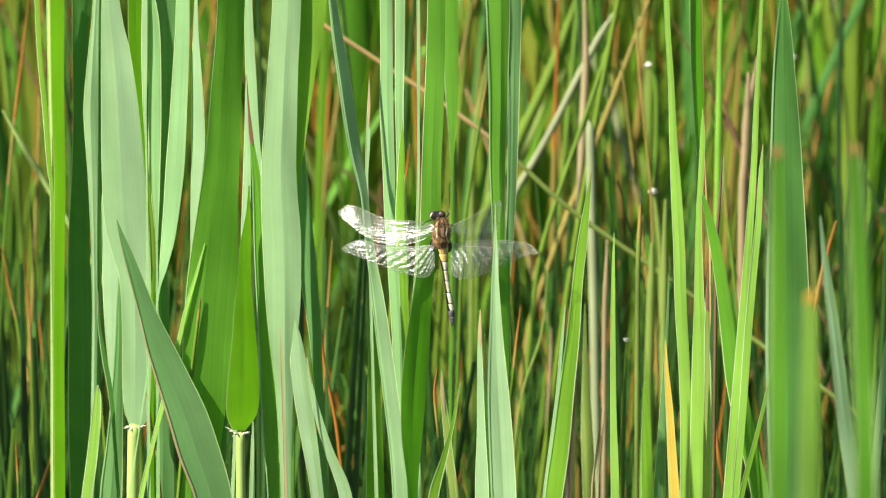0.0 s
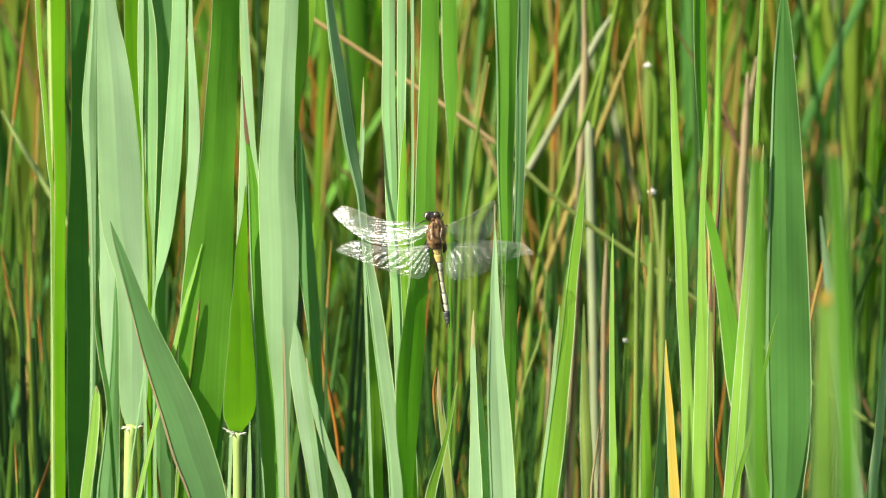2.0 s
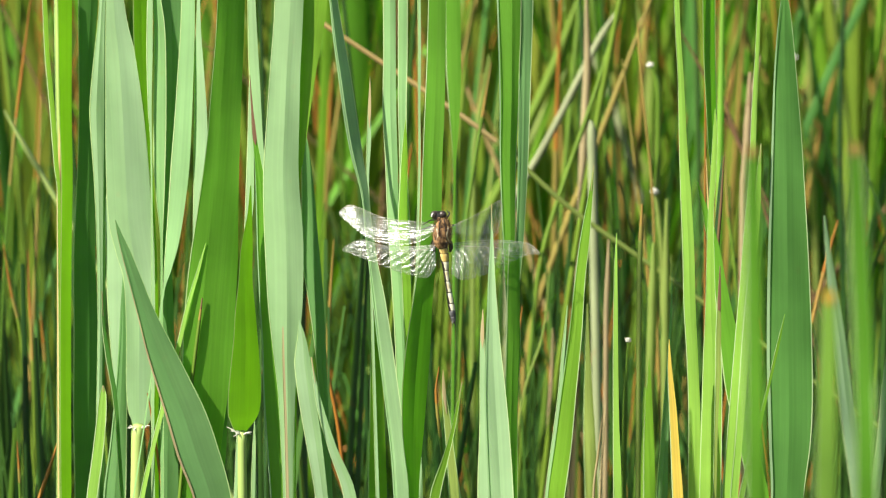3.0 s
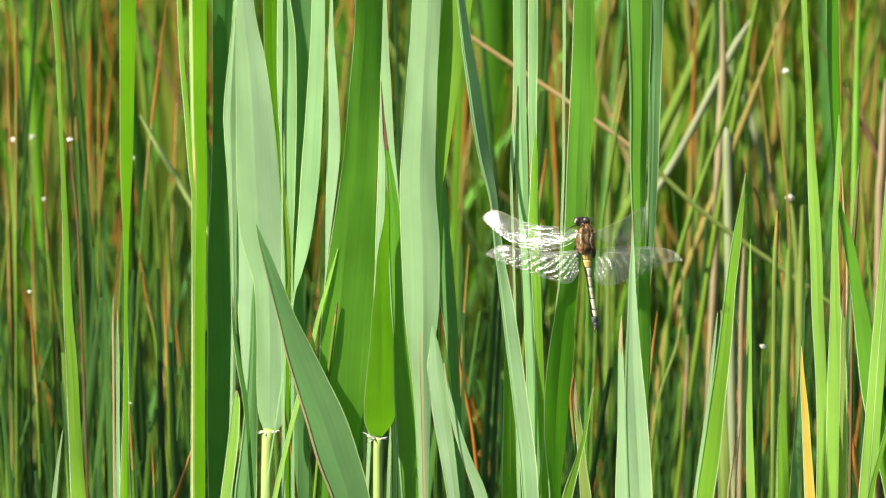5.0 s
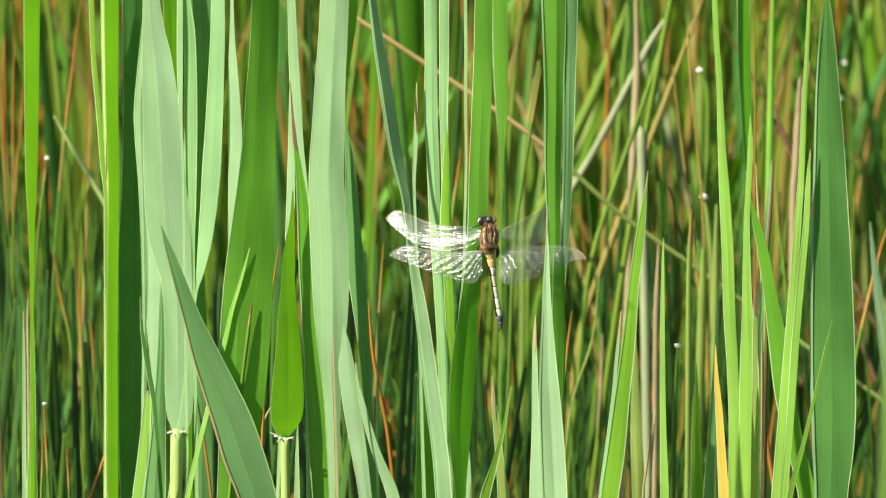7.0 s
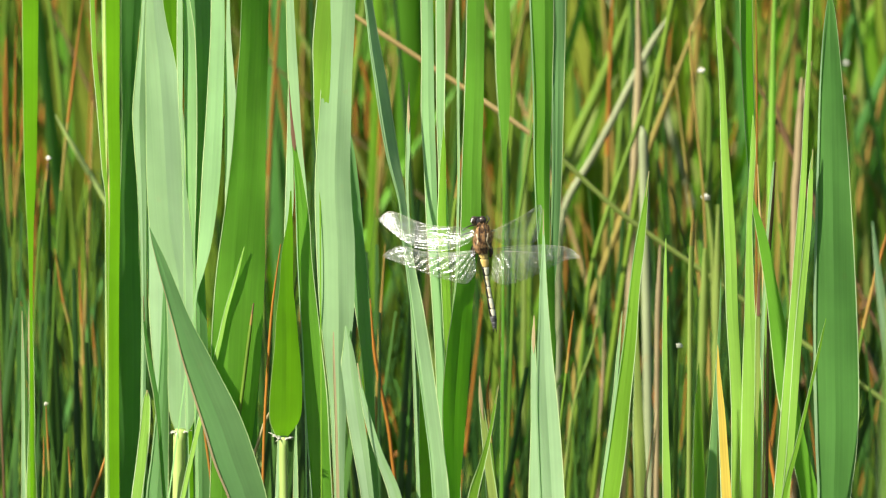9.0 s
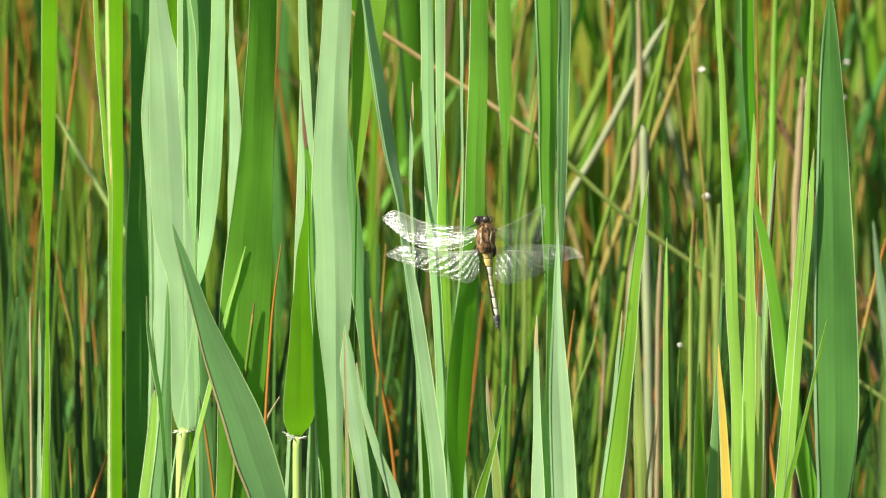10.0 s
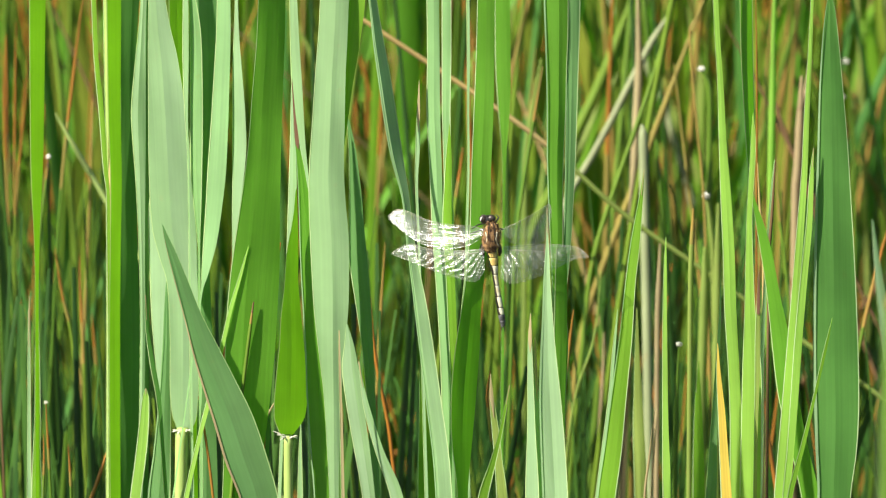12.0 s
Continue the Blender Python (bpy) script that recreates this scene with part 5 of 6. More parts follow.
rush('thin red stem beside a green blade', RUST, 0.14, [(0.1064, 0.0000), (0.1042, 0.5522), (0.1040, 0.5903), (0.1034, 0.6216)], 0.00038)
rush('thick olive-brown rush stalk', OLIVE, 0.30, [(0.0952, 0.0000), (0.0957, 0.4740), (0.0958, 0.5042), (0.0960, 0.5243)], 0.00138)
rush('rush stem with an orange tip', RUSH, 0.43, [(-0.1802, 0.0000), (-0.1915, 0.4283), (-0.1929, 0.4629), (-0.1933, 0.4974)], 0.00051, tip=RUST, share=0.14)
rush('rush stem with an orange tip', RUSH, 0.45, [(-0.1782, 0.0000), (-0.1865, 0.4371), (-0.1878, 0.4824), (-0.1881, 0.5274)], 0.00052, tip=RUST, share=0.14)
rush('rush stem with an orange tip', RUSH, 0.35, [(-0.1714, 0.0000), (-0.1831, 0.5054), (-0.1843, 0.5430), (-0.1847, 0.5805)], 0.00050, tip=RUST, share=0.14)
rush('rush stem with an orange tip', RUSH, 0.39, [(-0.1632, 0.0000), (-0.1798, 0.4237), (-0.1812, 0.4486), (-0.1818, 0.4735)], 0.00051, tip=RUST, share=0.14)
rush('rush stem with an orange tip', RUSH, 0.35, [(-0.1529, 0.0000), (-0.1692, 0.4809), (-0.1706, 0.5089), (-0.1711, 0.5369)], 0.00050, tip=RUST, share=0.14)
rush('rush stem with an orange tip', RUSH, 0.43, [(-0.1576, 0.0000), (-0.1701, 0.4073), (-0.1714, 0.4388), (-0.1720, 0.4703)], 0.00051, tip=RUST, share=0.14)
rush('rush stem with an orange tip', RUSH, 0.43, [(-0.1411, 0.0000), (-0.1665, 0.4870), (-0.1680, 0.5068), (-0.1686, 0.5266)], 0.00051, tip=RUST, share=0.14)
rush('rush stem with an orange tip', RUSH, 0.37, [(-0.1417, 0.0000), (-0.1598, 0.5162), (-0.1612, 0.5438), (-0.1618, 0.5713)], 0.00051, tip=RUST, share=0.14)
rush('rush stem with an orange tip', RUSH, 0.37, [(-0.1414, 0.0000), (-0.1543, 0.4977), (-0.1556, 0.5335), (-0.1561, 0.5693)], 0.00051, tip=RUST, share=0.14)
rush('rush stem with an orange tip', RUSH, 0.41, [(-0.1669, 0.0000), (-0.1777, 0.4323), (-0.1790, 0.4687), (-0.1795, 0.5051)], 0.00051, tip=RUST, share=0.14)

for x, y, top in ((-0.026, 0.9, 0.50), (-0.030, 0.95, 0.47), (-0.034, 0.85, 0.485), (-0.021, 1.0, 0.455), (-0.037, 1.05, 0.49)):
    rush('soft orange ripened rush stem deep in the bed', AMBER, y, [(x + 0.012, 0), (x + 0.004, top * 0.6), (x, top * 0.85), (x - 0.002, top)], 0.0017, tip=RUST, share=0.3)
rush('pale green stalk standing behind the blades', SPRING, 0.30, [(0.106, 0), (0.1135, 0.40), (0.1155, 0.564), (0.1165, 0.62)], 0.0013)
rush('rust-brown withered stem behind a broad blade', RUST, -0.05, [(-0.066, 0), (-0.0565, 0.50), (-0.0538, 0.5476), (-0.0508, 0.571)], 0.0005)

rush('thin dry stem with a pink-brown tip between the blades', PINK, -0.06, [(0.0632, 0.0000), (0.0632, 0.4915), (0.0648, 0.5063), (0.0661, 0.5192)], 0.00040)

rush('soft grey-green stalk leaning over', RUSH, 0.72, [(0.0348, 0.0000), (0.0348, 0.4352), (0.0448, 0.4600), (0.0530, 0.4799), (0.0596, 0.4939), (0.0669, 0.5119), (0.0746, 0.5344)], 0.0022)
rush('soft olive stalk leaning over', OLIVE, 0.75, [(0.0451, 0.0000), (0.0451, 0.4480), (0.0552, 0.4685), (0.0630, 0.4845), (0.0695, 0.4969)], 0.0018)
rush('dull tan stalk leaning across the others', BLEACH, 0.85, [(0.2200, 0.0000), (0.0912, 0.4634), (0.0807, 0.4878), (0.0736, 0.4983), (0.0662, 0.5123)], 0.0016)
rush('soft tan ripened stalk leaning over', AMBER, 0.80, [(0.0248, 0.0000), (0.0248, 0.4716), (0.0275, 0.4878), (0.0320, 0.5061), (0.0365, 0.5222)], 0.0016)
rush('soft green stem behind the perch', OLIVE, 0.50, [(0.0306, 0.0000), (0.0306, 0.5000), (0.0337, 0.5234), (0.0364, 0.5403)], 0.0011)


# ---- the rush bed behind ----
def rush_bed(name, label, total, near, far, wide, materials, low, high, thick, lean, seed, flat=False, ripe=0.28, middle=0.0, rise=0.05, single=0, each="", sort="rush_stem"):
    """Many rushes of a kind: the nearest stand as things of their own, the rest is joined."""
    rng = random.Random(seed)
    stems = []
    for i in range(total):
        y = near + (far - near) * rng.random() ** 1.15
        x = middle + rng.uniform(-wide, wide)
        h = rng.uniform(low, high) + rise * (y - near)
        a, b = rng.gauss(0, lean), rng.gauss(0, lean * 0.7)
        bend = rng.gauss(0, lean * 1.6)
        r = thick * rng.uniform(0.55, 1.35)
        pts = []
        parts = 7
        for s in range(parts + 1):
            f = s / parts
            pts.append((x + a * h * f + bend * h * f * f, y + b * h * f, h * f, r * (1 - 0.75 * f ** 3)))
        brown = rng.random()
        kind = rng.choices(range(len(materials)), [m[1] for m in materials])[0]
        if flat:
            turn = rng.uniform(-0.9, 0.9)
            c, s_ = math.cos(turn), math.sin(turn)
            v, u, f = [], [], []
            for x1, y1, z1, w in pts:
                for q in (-1, 0, 1):
                    v.append((x1 + q * w * c, y1 + q * w * s_ + abs(q) * w * 0.35, z1))
                    u.append((q * w, z1))
            for g in range(parts):
                for q in range(2):
                    f.append((g * 3 + q, g * 3 + q + 1, g * 3 + q + 4, g * 3 + q + 3))
        else:
            v, f, u = tube(pts, 5, False)
        kinds = [kind if g < len(f) * (1 - 0.2 * brown) or brown < 1 - ripe or flat else len(materials) for g in range(len(f))]
        stems.append((y, x, v, f, u, kinds))
    stems.sort(key=lambda q: q[0])
    skins = [m for m, _ in materials] + [RUST]
    for y, x, v, f, u, kinds in stems[:single]:
        used = sorted(set(kinds))
        data = sheet(sort, [(p[0] - x, p[1] - y, p[2]) for p in v], f, u, skins[used[0]])
        for k in used[1:]:
            data.materials.append(skins[k])
        data.polygons.foreach_set("material_index", [used.index(k) for k in kinds])
        ob = tagged(new(sort, data), each, "leaf" if flat else "rush", label)
        ob.location = (x, y, 0)
    verts, faces, uvs, kinds = [], [], [], []
    for _, _, v, f, u, k in stems[single:]:
        faces += [tuple(q + len(verts) for q in face) for face in f]
        verts += v
        uvs += u
        kinds += k
    if verts:
        data = sheet(name, verts, faces, uvs, skins[0])
        for m in skins[1:]:
            data.materials.append(m)
        data.polygons.foreach_set("material_index", kinds)
        tagged(new(name, data), label, "rushes", kind="stuff")


rush_bed("rush_bed", "dense bed of slender green rushes with rust-brown tips", 5500, 0.75, 3.6, 1.0, [(RUSH, 9), (AMBER, 0.6), (STRAW, 0.3)], 0.38, 0.78, 0.0011, 0.07, 3, ripe=0.2)
rush_bed("sedge_bed", "bed of narrow fresh green sedge leaves", 1300, 0.7, 3.4, 1.0, [(FRESH, 4), (LIME, 2), (DEEP, 3), (OLIVE, 3)], 0.40, 0.75, 0.0021, 0.09, 5, True)
rush_bed("reed_backdrop_leaves", "broad soft green reed leaves deep in the bed", 800, 0.9, 2.6, 0.85, [(FRESH, 1), (LIME, 2), (MOSS, 4), (OLIVE, 2)], 0.42, 0.78, 0.0048, 0.10, 9, True)
# low front rows: the darkened green paints their shade
rush_bed("front_rushes", "close-grown short green rushes with withered tips", 2100, 0.33, 1.0, 0.42, [(SHADE_RUSH, 12), (RUSH, 1)], 0.36, 0.525, 0.0011, 0.045, 13, False, 0.08, rise=-0.16, single=45, each="slender rush stem in the close bed, darkened for shade")
rush_bed("short_sedge", "short sedge leaves low in the bed, darkened for shade", 420, 0.35, 1.0, 0.42, [(DEEP, 1), (SHADE_RUSH, 6)], 0.36, 0.525, 0.0022, 0.07, 23, True, rise=-0.16)
rush_bed("ripe_rushes", "patch of ripened amber and rust-red rushes", 55, 0.9, 1.8, 0.17, [(AMBER, 3), (RUST, 2)], 0.5, 0.8, 0.0013, 0.05, 17, middle=-0.17, single=55, each="ripened amber to rust-red rush stem", sort="ripe_rush")
for side in (-1, 1):
    rush_bed("outer_rush_bed", "bed of green rushes and sedge further along the water", 2600, 0.35, 4.5, 1.5, [(RUSH, 4), (FRESH, 2), (DEEP, 3), (OLIVE, 1)], 0.45, 0.9, 0.0022, 0.08, 31 + side, True, middle=side * 2.7)
rush_bed("far_rush_bed", "bed of green rushes and sedge further along the water", 3600, 3.6, 7.0, 4.2, [(RUSH, 4), (FRESH, 2), (DEEP, 3), (OLIVE, 1)], 0.5, 1.0, 0.0026, 0.08, 37, True)
rush_bed("dead_stalks", "bleached dead stalks fallen among the rushes", 170, 0.7, 3.2, 1.0, [(STRAW, 2), (AMBER, 2), (BROWN, 2)], 0.3, 0.8, 0.0014, 0.28, 7, single=170, each="bleached dead stalk leaning among the rushes", sort="dead_stalk")

# sunlit sedge given the shade-dark green to deepen the left of the bed
rush_bed("shaded_sedge", "dark green sedge leaves close together in the shade", 260, 0.10, 0.45, 0.16, [(SHADE_RUSH, 7), (RUSH, 1)], 0.40, 0.535, 0.0023, 0.026, 47, True, middle=-0.17, rise=0.0, single=260, each="sedge leaf painted dark green for the shade", sort="sedge_leaf")
rush_bed("broad_leaves", "broad soft green leaves deep in the bed", 260, 0.8, 1.5, 0.19, [(MOSS, 6), (FRESH, 2), (LIME, 1), (DEEP, 1)], 0.46, 0.66, 0.0056, 0.06, 67, True, middle=0.06, single=260, each="broad soft green leaf deep in the bed", sort="broad_leaf")
rush_bed("pale_stalks", "soft olive and pale stalks deep in the bed", 90, 0.9, 2.2, 0.14, [(OLIVE, 3), (SPRING, 2), (BLEACH, 1)], 0.5, 0.8, 0.0034, 0.07, 53, True, middle=0.08, single=90, each="soft olive or pale stalk deep in the bed", sort="reed_stalk")
rush_bed("amber_rushes", "ripened amber rushes scattered through the bed", 110, 0.75, 1.9, 0.30, [(AMBER, 4), (RUST, 1)], 0.46, 0.72, 0.0014, 0.035, 59, single=110, each="ripened amber rush stem among green ones", sort="ripe_rush")

# unseen taller reeds added left of the view, to throw shade into the bed
rng = random.Random(41)
for i in range(30):
    x, y, top = rng.uniform(-0.75, -0.27), rng.uniform(0.12, 0.5), rng.uniform(0.72, 0.98)
    lean, wide = rng.uniform(-0.03, 0.03), rng.uniform(0.008, 0.014)
    blade("unseen tall reed leaf added to shade the bed", (FRESH, DEEP, LIME)[i % 3], y, [(x, 0, 0.004), (x + lean * 0.3, 0.3, wide * 0.7), (x + lean * 0.7, top * 0.65, wide), (x + lean, top * 0.85, wide * 0.7), (x + lean * 1.3, top, 0.0004)], 10, rng.uniform(-30, 40), sway_r9)

# single rushes in the front rows of the bed
rng = random.Random(21)
patterns = []
for i in range(12):
    high = rng.uniform(0.5, 0.82)
    a, b = rng.gauss(0, 0.035), rng.gauss(0, 0.03)
    # every other stem takes the green with shade in its colour
    patterns.append(rush("slender green rush stem tapering to its tip" if i % 3 else "slender green rush stem with a withered tip", SHADE_RUSH if i % 2 else RUSH, 0.5, [(0, 0), (a * 0.5, high * 0.4), (a + b * 0.3, high * 0.75), (a + b, high)], rng.uniform(0.0006, 0.0012), tip=(RUST if i % 2 else AMBER) if i % 3 == 0 else None, share=rng.uniform(0.06, 0.16)))
spots = [(rng.uniform(-0.36, 0.36), rng.uniform(0.35, 1.2)) for i in range(150)]
for i, (x, y) in enumerate(spots):
    turn = pose(x, y, 0, rng.gauss(0, 2), rng.gauss(0, 2.5), rng.uniform(-180, 180))
    if i < len(patterns):
        patterns[i].matrix_basis = turn
    else:
        copy_thing(patterns[i % len(patterns)], turn)


# ---- the dragonfly ----
def plain(name, colour, rough, gloss=0.5, spots=None, scale=400.0, metal=0.0):
    """A chitin surface with fine mottling."""
    m = bpy.data.materials.new(name)
    m.use_nodes = True
    n, k = m.node_tree.nodes, m.node_tree.links.new
    bsdf = n["Principled BSDF"]
    place = n.new("ShaderNodeTexCoord")
    grain = n.new("ShaderNodeTexNoise")
    grain.inputs["Scale"].default_value = scale
    grain.inputs["Detail"].default_value = 4
    k(place.outputs["Object"], grain.inputs["Vector"])
    ramp = n.new("ShaderNodeValToRGB")
    ramp.color_ramp.elements[0].position = 0.42
    ramp.color_ramp.elements[1].position = 0.56
    ramp.color_ramp.elements[0].color = (*(spots or [c * 0.75 for c in colour]), 1)
    ramp.color_ramp.elements[1].color = (*colour, 1)
    k(grain.outputs[0], ramp.inputs[0])
    k(ramp.outputs[0], bsdf.inputs["Base Color"])
    bsdf.inputs["Roughness"].default_value = rough
    bsdf.inputs["Specular IOR Level"].default_value = gloss
    bsdf.inputs["Metallic"].default_value = metal
    relief = n.new("ShaderNodeBump")
    relief.inputs["Strength"].default_value = 0.4
    relief.inputs["Distance"].default_value = 0.0002
    k(grain.outputs[0], relief.inputs["Height"])
    k(relief.outputs[0], bsdf.inputs["Normal"])
    return m


def membrane():
    """Clear wing film: most light passes, a little is scattered, and the ridged surface glints."""
    m = bpy.data.materials.new("wing_film")
    m.use_nodes = True
    n, k = m.node_tree.nodes, m.node_tree.links.new
    out = n["Material Output"]
    n.remove(n["Principled BSDF"])
    clear = n.new("ShaderNodeBsdfTransparent")
    clear.inputs[0].default_value = (0.97, 0.97, 0.93, 1)
    shine = n.new("ShaderNodeBsdfGlossy")
    shine.inputs["Color"].default_value = (0.95, 0.97, 1, 1)
    shine.inputs["Roughness"].default_value = 0.28
    haze = n.new("ShaderNodeBsdfDiffuse")
    haze.inputs["Color"].default_value = (0.72, 0.74, 0.60, 1)
    place = n.new("ShaderNodeTexCoord")
    sheet_at = n.new("ShaderNodeUVMap")
    span = n.new("ShaderNodeMapping")
    span.inputs["Rotation"].default_value = (0, 0, radians(10))
    span.inputs["Scale"].default_value = (150, 2300, 1)
    k(sheet_at.outputs[0], span.inputs[0])
    crinkle = n.new("ShaderNodeTexNoise")
    crinkle.inputs["Scale"].default_value = 1.0
    crinkle.inputs["Detail"].default_value = 1
    k(span.outputs[0], crinkle.inputs["Vector"])
    relief = n.new("ShaderNodeBump")
    relief.inputs["Strength"].default_value = 1.0
    relief.inputs["Distance"].default_value = 0.0006
    k(crinkle.outputs[0], relief.inputs["Height"])
    k(relief.outputs[0], shine.inputs["Normal"])
    patch = n.new("ShaderNodeTexNoise")
    patch.inputs["Scale"].default_value = 260
    k(place.outputs["Object"], patch.inputs["Vector"])
    spread = n.new("ShaderNodeMapRange")
    spread.inputs["From Min"].default_value = 0.35
    spread.inputs["From Max"].default_value = 0.65
    spread.inputs["To Min"].default_value = 0.10
    spread.inputs["To Max"].default_value = 0.17
    k(patch.outputs[0], spread.inputs[0])
    one = n.new("ShaderNodeMixShader")
    k(spread.outputs[0], one.inputs[0])
    k(clear.outputs[0], one.inputs[1])
    k(shine.outputs[0], one.inputs[2])
    two = n.new("ShaderNodeMixShader")
    two.inputs[0].default_value = 0.065
    k(one.outputs[0], two.inputs[1])
    k(haze.outputs[0], two.inputs[2])
    k(two.outputs[0], out.inputs[0])
    return m


def part(name, data, parent, label="", at=None):
    ob = new(name, data)
    ob.parent = parent
    if at:
        ob.location = at
    return tagged(ob, label)


def solid(name, material, shape, size, turn=(0, 0, 0), at=(0, 0, 0), detail=3):
    """A rounded body: an icosphere stretched to size and shaped by a function of its points."""
    bm = bmesh.new()
    bmesh.ops.create_icosphere(bm, subdivisions=detail, radius=1)
    for v in bm.verts:
        c = shape(v.co.copy()) if shape else v.co.copy()
        v.co = Vector((c.x * size[0], c.y * size[1], c.z * size[2]))
    bmesh.ops.transform(bm, matrix=pose(*at, *turn), verts=bm.verts)
    for f in bm.faces:
        f.smooth = True
    data = bpy.data.meshes.new(name)
    bm.to_mesh(data)
    bm.free()
    data.materials.append(material)
    return data


def bezier(points, n):
    """A smooth curve through a few points."""
    p = np.array(points, float)
    p = np.vstack([2 * p[0] - p[1], p, 2 * p[-1] - p[-2]])
    total = len(p) - 3
    rows = []
    for s in range(n + 1):
        f = min(s / n * total, total - 1e-6)
        i = int(f)
        t = f - i
        a, b, c, d = p[i:i + 4]
        rows.append(0.5 * (2 * b + (c - a) * t + (2 * a - 5 * b + 4 * c - d) * t * t + (3 * b - a - 3 * c + d) * t ** 3))
    return np.array(rows)


def wing(parent, name, label, lead, trail, tilt, film, vein, dark, curl=0.0):
    """A ridged wing between its leading and its trailing edge, in millimetres; tilt: how far it goes back sideways and upwards; curl: how its tip bends forwards."""
    n, m = 110, 40
    a, b = bezier(lead, n), bezier(trail, n)
    broad = name == "hindwing"
    x0, z0 = lead[0]

    def ease(v, low, high):
        f = min(max((v - low) / (high - low), 0), 1)
        return f * f * (3 - 2 * f)

    def spot(i, j):
        u, v = i / n, (j / m) ** 1.15
        q = a[i] + (b[i] - a[i]) * v
        lift = (q[0] - x0) * tilt[0] + (q[1] - z0) * tilt[1]
        tip = ease(u, 0.55, 0.75)
        # long ridges along the span, rows of cells across it, and on a broad wing a fan of ridges that sweeps to its
        # rear edge; ridges, camber and curl are shaped so that glints fit the camera's view
        drift = noise.noise(Vector((u * 6, v * 5, x0)))
        rough = noise.noise(Vector((u * 34, v * 9, x0 + 3)))
        long_ridge = 0.040 * math.sin(6.283 * (8.5 * v ** 0.85 + 1.1 * u + 0.35 * drift))
        cells = 0.045 * math.sin(6.283 * (36 * u + 3.0 * v + 1.4 * drift)) * ease(v, 0.1, 0.5)
        if broad:
            fan = 0.30 * math.sin(6.283 * (12 * (u - 0.40 * v ** 1.3) + 0.3 * drift)) * ease(v, 0.10, 0.3) * (1 - ease(v, 0.70, 0.95)) * (1 - tip)
            ridge = fan + long_ridge * (0.6 + 0.9 * tip) + cells * 0.5 * tip
            camber = -1.4 * (1 - tip) * math.sin(3.1416 * v) * ease(u, 0, 0.2)
        else:
            ridge = long_ridge * (0.7 + 0.5 * tip) + cells * (0.5 + 0.5 * tip) + 0.05 * rough
            camber = -3.1 * (1 - tip) * (1 - v) ** 2 * ease(u, 0, 0.25) + 0.9 * ease(v, 0.75, 1.0) * (1 - tip)
        over = max(0.0, abs(q[0] - x0) - 20)
        lift += camber + ridge - curl * over * over
        return Vector((q[0], lift, q[1] - 0.18 * lift)) * 0.001
    verts = [tuple(spot(i, j)) for i in range(n + 1) for j in range(m + 1)]
    uvs = [(v[0], v[2]) for v in verts]
    faces = [(i * (m + 1) + j, (i + 1) * (m + 1) + j, (i + 1) * (m + 1) + j + 1, i * (m + 1) + j + 1) for i in range(n) for j in range(m)]
    ob = part(name, sheet(name, verts, faces, uvs, film), parent, label)
    vs, fs, us = [], [], []

    def line(points, r):
        v, f, u = tube([(p.x, p.y - 0.00003, p.z, r) for p in points], 4, False)
        fs.extend(tuple(q + len(vs) for q in face) for face in f)
        vs.extend(v)
        us.extend(u)
    rng = random.Random(len(lead) + int(lead[1][0] * 10))
    for j, r in ((0, 0.00004), (3, 0.000025)):
        line([spot(i, j) for i in range(0, n + 1, 2)], r)
    if broad:
        for k in range(14, n + 1, 8):
            steps = 14
            line([spot(int(3 + (k - 3) * (f / steps) ** 0.8), min(m, int(6 + (m - 6) * (f / steps) ** 1.7))) for f in range(steps + 1)], 0.000025)
    for i in range(6, n - 2, 3):
        for j in range(0, m - 4, 5):
            if rng.random() < 0.6:
                line([spot(i, j), spot(i + rng.randint(0, 2), j + 5)], 0.00002)
    part("venation", sheet("venation", vs, fs, us, vein), ob, "fine pale wing veins")
    i0, i1 = int(n * 0.80), int(n * 0.87)
    cell = [spot(i, j) for i in range(i0, i1 + 1) for j in (0, 2)]
    fcs = [(2 * i, 2 * i + 2, 2 * i + 3, 2 * i + 1) for i in range(i1 - i0)]
    part("pterostigma", sheet("pterostigma", [(v.x, v.y - 0.0002, v.z) for v in cell], fcs, [(v.x, v.z) for v in cell], dark), ob, "pale brown wing mark")
    return ob


